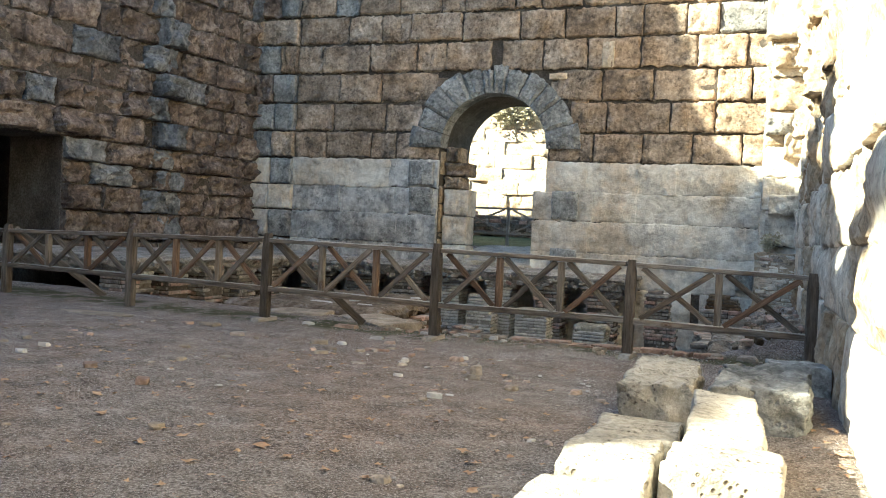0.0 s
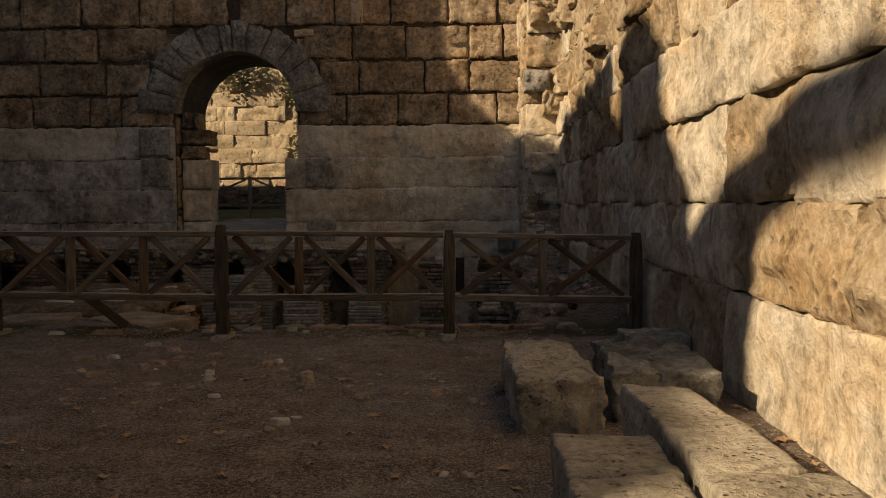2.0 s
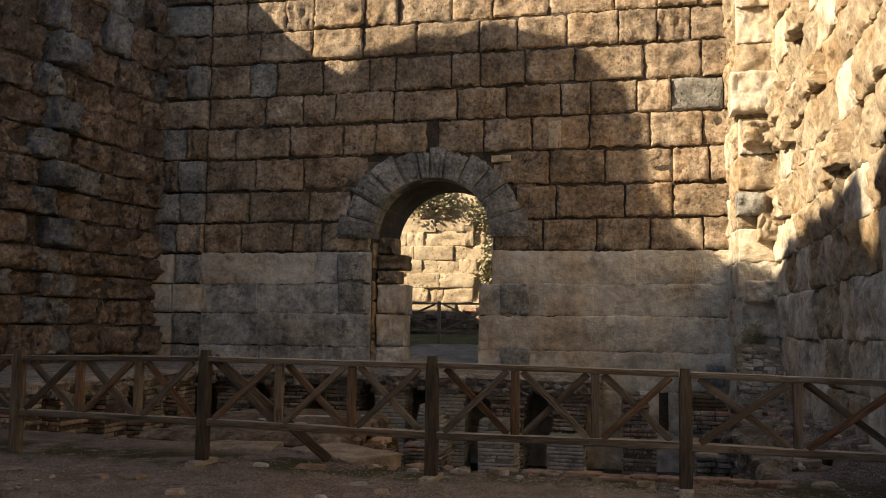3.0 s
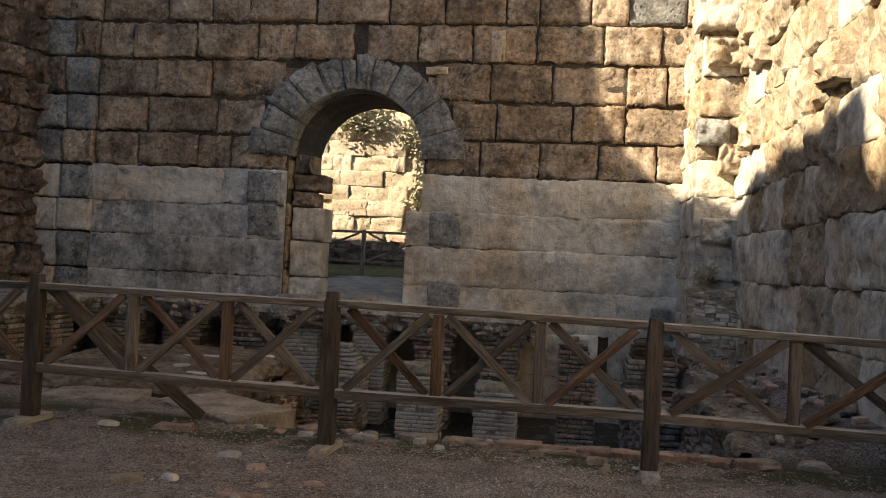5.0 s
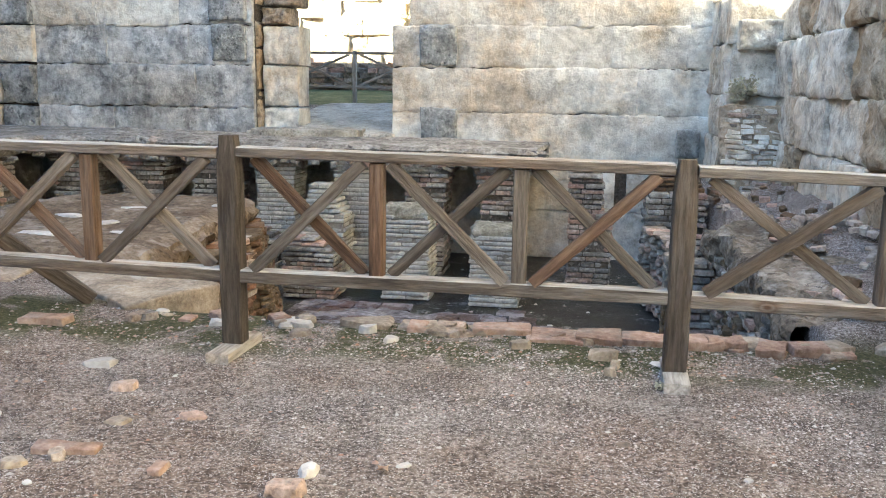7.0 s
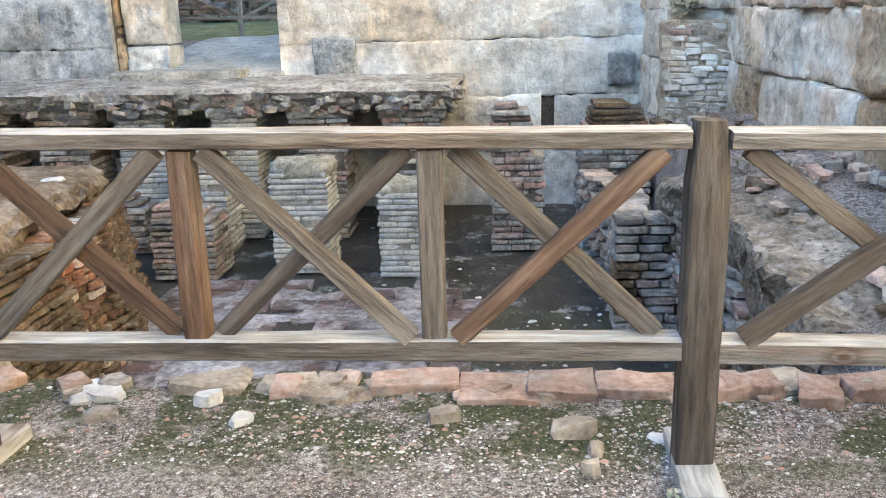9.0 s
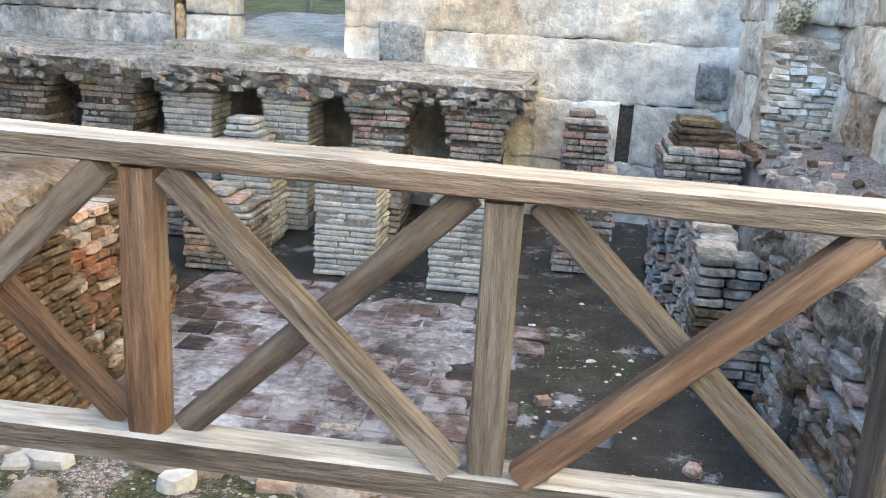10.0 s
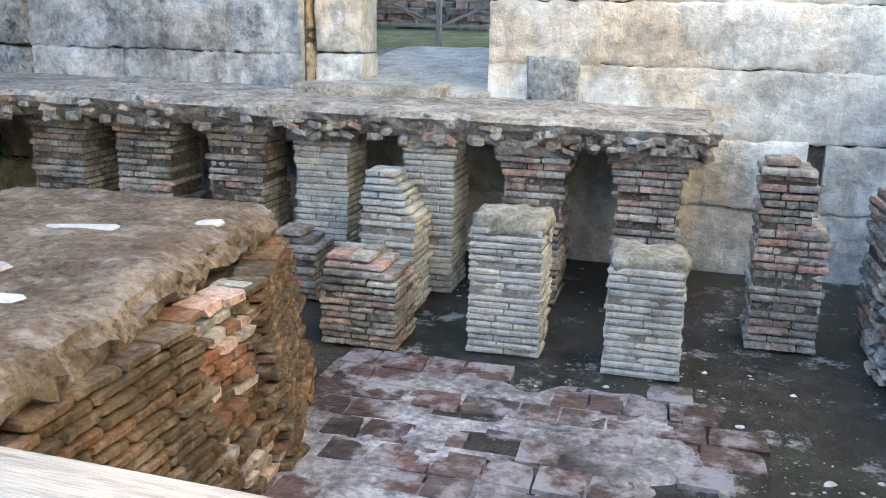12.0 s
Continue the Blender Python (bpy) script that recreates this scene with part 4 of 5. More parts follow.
def small_brick(seed, mat):
    r = random.Random(seed)
    bm = bmesh.new()
    vs = box(bm, -0.5, 0.5, -0.5, 0.5, -0.5, 0.5)
    bmesh.ops.bevel(bm, geom=bm.edges[:], offset=0.1, segments=1, affect="EDGES")
    for v in bm.verts:
        v.co += Vector((r.uniform(-0.06, 0.06), r.uniform(-0.06, 0.06), r.uniform(-0.08, 0.08)))
    return mesh_of("brick", bm, mat)


def facing_brick(seed, mat):
    """A thin brick one unit long in y, its ends square, its face chipped."""
    r = random.Random(seed)
    bm = bmesh.new()
    rings = []
    for y in (-0.5, -0.44, -0.15, 0.15, 0.44, 0.5):
        end = abs(y) == 0.5
        out = 0.5 - (0.10 if end else 0.0) + r.uniform(-0.05, 0.03)
        top, low = 0.5 - (0.10 if end else 0) + r.uniform(-0.10, 0.04), -0.5 + (0.10 if end else 0) + r.uniform(-0.04, 0.10)
        rings.append([bm.verts.new(c) for c in ((-0.5, y, low), (out - 0.06, y, low), (out, y, low + 0.12), (out, y, top - 0.12), (out - 0.06, y, top), (-0.5, y, top))])
    for a, b in zip(rings, rings[1:]):
        for i in range(5):
            bm.faces.new((a[i], a[i + 1], b[i + 1], b[i]))
    bm.faces.new(rings[0])
    bm.faces.new(rings[-1][::-1])
    return mesh_of("brick", bm, mat)


BRICKS = {k: [small_brick(s + i, m) for i in range(9)] for k, s, m in (("red", 900, BRICK_RED), ("grey", 950, BRICK_GREY), ("orange", 980, TERRACOTTA), ("rubble", 990, RUBBLE), ("crusted", 1010, STONE_RIGHT_PALE), ("crumb", 1030, CONCRETE))}
FACING = {k: [facing_brick(s + i, m) for i in range(12)] for k, s, m in (("red", 1200, BRICK_RED), ("orange", 1240, BRICK_ORANGE), ("grey", 1260, BRICK_GREY))}
r = random.Random(77)
rows = 19
for k in range(rows):
    z = 0.03 + k * 0.062
    y = BY0 + r.uniform(0, 0.2)
    # the facing leans in towards its top
    back_by = 0.24 * (k / rows)
    while y < BY1:
        w = r.uniform(0.24, 0.40)
        # the facing is gone over a strip as high as the wall
        gap0, gap1 = 13.42 + 0.05 * math.sin(k * 1.7), 14.0 + 0.05 * math.sin(k * 2.3)
        if y < gap0 < y + w:
            w = max(0.06, gap0 - y)
        if gap0 <= y < gap1:
            y = gap1
            continue
        far = max(0.0, y - 14.0) * 0.34
        if not (k > rows - 2 and r.random() < 0.35):
            sag = 0.012 * noise.noise(Vector((1, y * 1.3, k * 0.15)))
            put("brick", r.choice(FACING["red"]), mass, Matrix.LocRotScale((BX + 0.12 - back_by - far + r.uniform(-0.012, 0.012), y + w / 2, z + sag), Euler((r.uniform(-0.012, 0.012), 0, r.uniform(-0.015, 0.015) + (0.33 if y > 14.0 else 0))), (0.24, w - 0.009, r.uniform(0.040, 0.049))))
        y += w
# the core behind it: stacked broken bricks, some of them orange
for k in range(16):
    y = 13.36 + r.uniform(0, 0.05)
    while y < 14.05:
        w = r.uniform(0.15, 0.25)
        kind = r.choice(("orange", "orange", "red", "rubble") if 5 < k < 14 else ("red", "red", "rubble", "grey", "orange"))
        put("brick", r.choice((FACING.get(kind) or BRICKS[kind])), mass, Matrix.LocRotScale((BX + 0.09 - 0.24 * k / 16 - r.uniform(0.0, 0.06), y + w / 2, 0.04 + k * 0.0735), Euler((r.uniform(-0.05, 0.05), r.uniform(-0.04, 0.04), r.uniform(-0.12, 0.12))), (0.24, w - 0.012, 0.063)))
        y += w
# the end face, seen from the sunken floor
for k in range(rows):
    x = BX - 0.42 - 0.24 * (k / rows)
    while x > -6.5:
        w = r.uniform(0.2, 0.32)
        put("brick", r.choice(BRICKS["red"]), mass, Matrix.LocRotScale((x - w / 2, BY1 - 0.03, 0.03 + k * 0.062), None, (w - 0.012, 0.2, 0.05)))
        x -= w

# ---- rubble edge at the wall side of the sunken room ----
rubble = empty("rubble_edge", pose(-0.4, 12.5, FLOOR_Z), "rough rubble and brick edge below the ochre wall", "rubble wall")
for k in range(15):
    y = -1.75
    while y < 2.2:
        w = r.uniform(0.14, 0.34)
        if r.random() < 0.95:
            put("brick", r.choice(FACING[r.choice(("grey", "grey", "grey", "red"))]), rubble, Matrix.LocRotScale((0.02 + 0.08 * noise.noise(Vector((1, y * 1.7, k * 0.3))) + r.uniform(-0.03, 0.03), y + w / 2, 0.04 + k * 0.074), Euler((r.uniform(-0.03, 0.03), 0, math.pi + r.uniform(-0.08, 0.08))), (0.3, w - 0.012, r.uniform(0.05, 0.062))))
        y += w
bm = bmesh.new()
shell = []
for j in range(64):
    row = []
    for i in range(26):
        # from the bench over the lip and back under it
        f = i / 25
        y = -1.25 + j * 0.056
        lip = -0.16 + 0.16 * noise.noise(Vector((3, y * 1.1, 1)))
        x, z = (0.85 - (0.85 - lip) * f / 0.66, 1.40 + 0.10 * (1 - f)) if f < 0.66 else (lip + 0.5 * max(0, f - 0.8), 1.40 - (f - 0.66) * 1.15)
        q = noise.noise_vector(Vector((x * 3, y * 3, z * 3))) * 0.09 + noise.noise_vector(Vector((x * 9, y * 9, z * 9))) * 0.045 + noise.noise_vector(Vector((x * 21, y * 21, z * 21))) * 0.015
        row.append(bm.verts.new((x + q.x, y + q.y * 0.6, z + q.z - 0.05 - 0.14 * max(0.0, 1 - j / 6))))
    shell.append(row)
for j in range(63):
    for i in range(25):
        bm.faces.new((shell[j][i], shell[j][i + 1], shell[j + 1][i + 1], shell[j + 1][i]))
part("concrete_crust", bm, BENCH, rubble, "lumpy grey concrete crust over the bricks")
heap = random.Random(31)
for k in range(110):
    x, y = heap.uniform(-0.3, 0.5), heap.uniform(10.9, 18.0)
    sx, sy, sz = heap.uniform(0.05, 0.2), heap.uniform(0.05, 0.14), heap.uniform(0.03, 0.08)
    ob = put("rubble_stone", heap.choice(BRICKS[heap.choice(("rubble", "rubble", "rubble", "red"))]), None, Matrix.LocRotScale((x, y, ground_height(x, y) + sz * 0.3 + (0.06 if y < 14.7 else 0)), Euler((heap.uniform(-0.25, 0.25), heap.uniform(-0.3, 0.3), heap.uniform(0, 3.1))), (sx, sy, sz)))
    tagged(ob, "loose rubble stone on the earth bench below the wall", "stone", "rubble on the bench")
brick_end = empty("brick_wall_end", pose(-0.6, 14.75, FLOOR_Z), "low brick wall end beside the muddy floor", "brick wall")
for k in range(13):
    x = -0.42
    while x < 0.42:
        w = r.uniform(0.18, 0.30)
        put("brick", r.choice(FACING[r.choice(("grey", "grey", "grey", "red"))]), brick_end, Matrix.LocRotScale((x + w / 2, r.uniform(-0.012, 0.012), 0.04 + k * 0.078), Euler((0, 0, -math.pi / 2 + r.uniform(-0.02, 0.02))), (0.3, w - 0.012, 0.066)))
        x += w
    y = 0.15
    while y < 2.2:
        w = r.uniform(0.16, 0.34)
        put("brick", r.choice(BRICKS[r.choice(("grey", "rubble"))]), brick_end, Matrix.LocRotScale((-0.27 + 0.12 * math.sin(y * 2), y + w / 2, 0.04 + k * 0.078), Euler((0, 0, r.uniform(-0.08, 0.08))), (0.3, w - 0.012, 0.058)))
        y += w

for k in range(210):
    f = r.random()
    if f < 0.72:
        x = r.uniform(-9.8, -2.55)
        y = 17.87 + 0.035 * (x + 2.55) + r.uniform(-0.05, 0.06)
    elif f < 0.8:
        x, y = -2.52 + r.uniform(-0.04, 0.03), r.uniform(17.9, 19.7)
    else:
        x, y = -9.86 + r.uniform(-0.05, 0.04), r.uniform(12.0, 17.6)
    put("stone", r.choice(BRICKS[r.choice(("crumb", "crumb", "crumb", "grey"))]), slab, Matrix.LocRotScale((x, y, r.uniform(SLAB_LOW - 0.03, SLAB_TOP - 0.04) + slab_rise(x)), Euler((r.uniform(-0.4, 0.4), r.uniform(-0.3, 0.3), r.uniform(0, 3.1))), (r.uniform(0.06, 0.17), r.uniform(0.07, 0.15), r.uniform(0.04, 0.09))))

bm = bmesh.new()
box(bm, -0.12, 0.76, 17.86, 18.1, 0.1, 1.2)
bmesh.ops.subdivide_edges(bm, edges=bm.edges[:], cuts=7, use_grid_fill=True)
roughen(bm, 0.06, 4, 5)
part("mortar_core", bm, STONE_RIGHT, wall_right)
for k in range(15):
    x = -0.10 + r.uniform(0, 0.1)
    while x < 0.72 - (0.25 if k > 9 else 0):
        w = r.uniform(0.14, 0.3)
        put("brick", r.choice(BRICKS[r.choice(("crusted", "crusted", "crusted", "crusted", "rubble"))]), wall_right, Matrix.LocRotScale((x + w / 2, 17.975 + r.uniform(-0.025, 0.025), 0.20 + k * 0.068 + r.uniform(-0.008, 0.008)), Euler((0, r.uniform(-0.09, 0.09), r.uniform(-0.15, 0.15))), (w - 0.004, 0.3, r.uniform(0.05, 0.075))))
        x += w

# ---- floor tiles in the sunken room ----
def tile_mesh(seed):
    rr = random.Random(seed)
    bm = bmesh.new()
    ring = []
    for x, y in ((-0.5, -0.5), (0.1, -0.5), (0.5, -0.5), (0.5, 0.1), (0.5, 0.5), (-0.1, 0.5), (-0.5, 0.5), (-0.5, -0.1)):
        c = rr.choice((0, 0, 0, 0, 0.08, 0.18)) if abs(x) == abs(y) else rr.uniform(-0.02, 0.05)
        ring.append((x * (1 - c), y * (1 - c)))
    lo = [bm.verts.new((x, y, 0)) for x, y in ring]
    hi = [bm.verts.new((x * 0.985, y * 0.985, 1 + rr.uniform(-0.1, 0.08))) for x, y in ring]
    for i in range(8):
        bm.faces.new((lo[i], lo[(i + 1) % 8], hi[(i + 1) % 8], hi[i]))
    bmesh.ops.triangulate(bm, faces=[bm.faces.new(hi)])
    return mesh_of("tile", bm, TILE_FLOOR)


TILES = [tile_mesh(k) for k in range(12)]
floor_tiles = empty("tile_floor", pose(-4.2, 13.6, FLOOR_Z - 0.02), "worn wet terracotta floor tiles with lime stains", "tiled floor")
bm = bmesh.new()
bed = []
for j in range(75):
    row = []
    for i in range(52):
        x, y = -5.4 + i * 0.065, 10.8 + j * 0.075
        edge = -2.62 + 0.55 * noise.noise(Vector((1, y * 1.1, 0))) + 0.3 * noise.noise(Vector((x * 1.5, y * 4, 6)))
        inside = min(1.0, max(0.0, (edge - x) / 0.1)) * min(1.0, max(0.0, (16.0 + 0.5 * noise.noise(Vector((x * 2, 3, 0))) - y) / 0.1))
        hole = noise.noise(Vector((x * 2.2, y * 2.2, 21))) > 0.30 or (-4.15 < x < -3.6 and 14.66 < y < 14.96)
        z = -0.03 + (0.058 + 0.008 * noise.noise(Vector((x * 2.1, y * 2.1, 5))) + 0.007 * noise.noise(Vector((x * 6, y * 6, 2)))) * inside * (0.25 if hole else 1.0)
        row.append(bm.verts.new((x + 4.2, y - 13.6, z)))
    bed.append(row)
for j in range(74):
    for i in range(51):
        bm.faces.new((bed[j][i], bed[j][i + 1], bed[j + 1][i + 1], bed[j + 1][i]))
part("mortar_bed", bm, LIME_BED, floor_tiles, "lilac-white lime bed between the tiles", True)
j = 0
y = 10.9
while y < 16.05:
    d = r.uniform(0.26, 0.40)
    x = -5.25 - r.uniform(0, 0.2)
    while x < -2.55 + 0.5 * noise.noise(Vector((1, y * 1.1, 0))):
        w = r.uniform(0.26, 0.44)
        hole = (-4.2 < x + w / 2 < -3.55 and 14.62 < y + d / 2 < 15.0) or r.random() < 0.15
        if not hole:
            put("tile", r.choice(TILES), floor_tiles, Matrix.LocRotScale((x + w / 2 + 4.2, y + d / 2 - 13.6, r.choice((0.0, 0.0, 0.0, -0.004, -0.012))), Euler((r.uniform(-0.012, 0.012), r.uniform(-0.012, 0.012), r.uniform(-0.03, 0.03))), (w - 0.012, d - 0.012, 0.032)))
        x += w
    y += d

# ---- timber fence ----
def beam(length, w, d, seed, mat, name="rail", taper=0.0):
    """A squared timber along x from 0 to length, slightly worn and uneven."""
    bm = bmesh.new()
    n = max(3, round(length / 0.18))
    rings = []
    for i in range(n + 1):
        x = length * i / n
        ring = []
        for a, b in ((-1, -0.82), (-0.8, -1), (0.8, -1), (1, -0.82), (1, 0.82), (0.8, 1), (-0.8, 1), (-1, 0.82)):
            q = noise.noise_vector(Vector((x * 2.2, seed * 5.1 + a, b)))
            ring.append(bm.verts.new((x, a * w / 2 + q.y * 0.005, b * d / 2 + q.z * 0.005)))
        rings.append(ring)
    for a, b in zip(rings, rings[1:]):
        for i in range(8):
            bm.faces.new((a[i], b[i], b[(i + 1) % 8], a[(i + 1) % 8]))
    bm.faces.new(rings[0])
    bm.faces.new(rings[-1][::-1])
    return mesh_of(name, bm, mat)


def along(p0, p1, roll=0.0):
    p0, p1 = Vector(p0), Vector(p1)
    x = (p1 - p0).normalized()
    y = Vector((0, 0, 1)).cross(x)
    y = y.normalized() if y.length > 1e-4 else Vector((0, 1, 0))
    return Matrix.Translation(p0) @ Matrix((x, y, x.cross(y))).transposed().to_4x4() @ Matrix.Rotation(roll, 4, "X")


def bar(name, p0, p1, w, d, seed, mat, parent, label=""):
    return put(name, beam((Vector(p1) - Vector(p0)).length, w, d, seed, mat, name), parent, along(p0, p1), label)


def skylit_top(rail):
    """Puts the sky's light into the colour of the upper face and its arrises."""
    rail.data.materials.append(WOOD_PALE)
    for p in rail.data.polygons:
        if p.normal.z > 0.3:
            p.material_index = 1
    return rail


FY = 9.95
POSTS = [(-12.7, 0.14), (-10.47, 0.10), (-8.23, 0.07), (-6.07, 0.04), (-3.70, 0.0), (-1.375, 0.0), (0.52, 0.0)]
POST_TOPS = [1.13, 1.11, 1.15, 1.18, 1.165, 1.10, 1.06]
fence = empty("timber_fence", pose(0, 0, 0), "weathered grey-brown timber fence with crossed braces", "fence")
for k, (x, z) in enumerate(POSTS):
    tall = POST_TOPS[k] - z
    me = beam(tall, 0.115, 0.115, k, WOOD, "post")
    top = [v for v in me.vertices if v.co.x > tall - 0.01]
    for v in top:
        v.co.y, v.co.z = v.co.y * 0.72, v.co.z * 0.72
    post = put("post", me, fence, Matrix.Translation((x, FY, z)) @ Matrix.Rotation(radians(-90), 4, "Y") @ Matrix.Rotation(0.006 * math.sin(k * 3), 4, "Y"))
    if k >= 3:
        bar("foot_plank", (x - 0.005, FY - 0.24, z + 0.02), (x + 0.012, FY + 0.2, z + 0.02), 0.125, 0.055, 40 + k, WOOD_PALE, post, "pale foot plank under a post").matrix_parent_inverse = post.matrix_basis.inverted()
seed = 100
for k, ((x0, z0), (x1, z1)) in enumerate(zip(POSTS, POSTS[1:])):
    n = 2 if k == 5 else 3
    t0, t1 = POST_TOPS[k] - 0.09, POST_TOPS[k + 1] - 0.09
    b0, b1 = z0 + 0.42, z1 + 0.42
    if k == 4:
        t0, t1 = 1.082, 1.052
    if k == 5:
        t0, t1, b0, b1 = 1.045, 1.01, 0.41, 0.38
    a, b = x0 + 0.055, x1 - 0.055
    skylit_top(bar("top_rail", (a, FY, t0), (b, FY, t1), 0.115, 0.054, seed, WOOD_MID, fence, "top rail, upper face coloured pale for skylight"))
    skylit_top(bar("bottom_rail", (a, FY, b0), (b, FY, b1), 0.10, 0.07, seed + 1, WOOD_MID, fence))
    for i in range(n):
        f0, f1 = i / n, (i + 1) / n
        xa, xb = a + (b - a) * f0, a + (b - a) * f1
        za, zb = b0 + (b1 - b0) * f0 + 0.036, b0 + (b1 - b0) * f1 + 0.036
        ta, tb = t0 + (t1 - t0) * f0 - 0.033, t0 + (t1 - t0) * f1 - 0.033
        if i:
            upright = bar("upright", (xa, FY, za - 0.05), (xa, FY - 0.002, ta), 0.075, 0.075, seed + 3 + i, WOOD_WARM if (i + k) % 2 else WOOD_MID, fence, "orange-brown upright" if (i + k) % 2 else "grey-brown upright")
            bm = bmesh.new()
            bmesh.ops.create_icosphere(bm, subdivisions=1, radius=0.006)
            screw = part("screw", bm, STEEL, upright, "small steel screw head")
            screw.matrix_parent_inverse = upright.matrix_basis.inverted()
            screw.matrix_basis = pose(xa + 0.006, FY - 0.044, za - 0.02)
        ia, ib = xa + 0.07, xb - 0.07
        near, off = (0.027, -0.025) if (k, i) == (4, 1) else (-0.025, 0.027)
        bar("cross_brace", (ia, FY + near, za), (ib, FY + near, tb), 0.05, 0.06, seed + 10 + i, (WOOD_WARM, WOOD_MID, WOOD)[(i + k) % 3], fence)
        bar("cross_brace", (ia, FY + off, ta), (ib, FY + off, zb), 0.05, 0.06, seed + 20 + i, (WOOD, WOOD_WARM, WOOD_MID)[(i + k) % 3], fence)
    seed += 40
bar("prop", (-6.0, FY + 0.05, 1.10), (-5.0, 10.7, 0.03), 0.09, 0.10, 900, WOOD, fence, "slanting prop behind a post")
bar("prop", (-10.4, FY + 0.05, 1.05), (-9.4, 10.8, 0.08), 0.09, 0.10, 901, WOOD, fence, "slanting prop behind a post")

# ---- loose ashlar blocks beside the wall ----
BLOCKROW = [(-0.67, 6.92, 0.5, 1.5, 0.32, 2), (-0.60, 4.72, 0.45, 0.62, 0.30, 1), (-0.62, 4.0, 0.42, 0.66, 0.33, 2), (-0.64, 3.05, 0.44, 1.0, 0.31, -2),
            (0.05, 7.05, 0.64, 1.25, 0.32, -2), (-0.16, 5.03, 0.38, 1.54, 0.36, 2), (-0.13, 3.98, 0.48, 0.52, 0.37, -1), (0.34, 8.3, 0.5, 0.45, 0.28, 8)]
for k, (x, y, sx, sy, sz, turn) in enumerate(BLOCKROW):
    ob = put("ashlar_block", rough_box(sx, sy, sz + 0.06, 11, 0.05 if k in (0, 4) else 0.022, k + 3, TRAVERTINE, 0.02, 7.0 if k in (0, 4) else 4.0, "ashlar_block"))
    if y > 7.0:
        ob.data.materials[0] = STONE_GREY
    ob.matrix_basis = pose(x, y, -0.05, 0, 0, turn)
    tagged(ob, "pitted travertine ashlar block lying beside the wall" if y < 7.0 else "grey weathered ashlar block lying beside the wall", "stone block", "row of ashlar blocks")

# ---- flat stones, tiles and rubble by the sunken room's edge ----
EDGE = [(-3.12, 10.56, 0.40, 0.24, 0.07, "tan", 10), (-2.78, 10.55, 0.34, 0.22, 0.07, "tan", -8), (-2.3, 10.56, 0.34, 0.16, 0.05, "orange", 6), (-1.98, 10.52, 0.30, 0.26, 0.03, "orange", 0), (-1.74, 10.54, 0.26, 0.22, 0.05, "orange", -3),
        (-1.46, 10.54, 0.30, 0.18, 0.05, "orange", -4), (-1.18, 10.52, 0.24, 0.18, 0.06, "orange", 8), (-0.92, 10.6, 0.34, 0.26, 0.07, "tan", 5), (-0.5, 10.58, 0.42, 0.24, 0.09, "tan", 20), (-0.1, 10.6, 0.3, 0.24, 0.1, "tan", -14),
        (-2.17, 10.28, 0.16, 0.10, 0.07, "tan", 20), (-1.72, 10.18, 0.2, 0.14, 0.09, "tan", 4), (-1.66, 10.05, 0.07, 0.09, 0.07, "tan", 4), (-1.69, 9.93, 0.08, 0.07, 0.07, "tan", 2),
        (-3.08, 10.42, 0.13, 0.12, 0.08, "white", 0), (-3.45, 10.3, 0.16, 0.12, 0.06, "rub", 30), (-2.9, 10.25, 0.14, 0.1, 0.05, "white", 50), (-2.55, 10.46, 0.22, 0.12, 0.05, "rub", 12), (-1.43, 10.15, 0.12, 0.08, 0.03, "white", -20), (-3.65, 10.62, 0.3, 0.2, 0.06, "rub", 12), (-4.2, 10.7, 0.26, 0.2, 0.08, "orange", 30)]
KINDS = {"tan": (TAN_STONE, "flat_stone", "flat tan stone on the edge of the sunken room"), "orange": (TERRACOTTA, "edge_tile", "orange terracotta tile on the edge of the sunken room"),
         "white": (PALE_STONE, "marble_piece", "small white marble piece on the gravel"), "rub": (RUBBLE, "rubble_stone", "rough brown rubble stone on the gravel"), "dark": (STONE_LEFT_GREY, "dark_stone", "long dark mossy stone on the mud")}


def shard(sx, sy, sz, seed, mat, name):
    """An angular broken stone, flat below."""
    q = random.Random(seed)
    bm = bmesh.new()
    n = 7
    for k in range(n):
        a = 6.283 * (k + q.uniform(-0.3, 0.3)) / n
        for z, f in ((0.0, 1.0), (0.62, q.uniform(0.9, 1.0)), (1.0, q.uniform(0.7, 0.95))):
            c, d = math.cos(a), math.sin(a)
            m = max(abs(c), abs(d)) ** 0.9
            bm.verts.new((c / m * f * sx / 2 * q.uniform(0.82, 1.06), d / m * f * sy / 2 * q.uniform(0.82, 1.06), z * sz * q.uniform(0.85, 1.1)))
    r = bmesh.ops.convex_hull(bm, input=bm.verts[:])
    bmesh.ops.delete(bm, geom=[v for v in bm.verts if not v.link_faces], context="VERTS")
    return mesh_of(name, bm, mat)


def lay(k, x, y, sx, sy, sz, kind, turn, sink=0.012):
    mat, name, label = KINDS[kind]
    if kind != "orange":
        ob = put(name, shard(sx * (0.85 if kind != "orange" else 1.0), sy * 0.85, sz * 0.7, k, mat, name))
        ob.matrix_basis = pose(x, y, ground_height(x, y) - sink, 0, 0, turn)
        return tagged(ob, label, "stone" if kind != "orange" else "tile", "stones on the ground")
    ob = put(name, rough_box(sx, sy, sz, 2 if max(sx, sy) > 0.2 else 0, min(sx, sy, sz) * 0.28, k * 1.7, mat, min(sx, sy, sz) * 0.14, 4.0 / max(sx, 0.1), name))
    ob.matrix_basis = pose(x, y, ground_height(x, y) - sink, 0, 0, turn)
    return tagged(ob, label, "stone" if kind != "orange" else "tile", "stones on the ground")


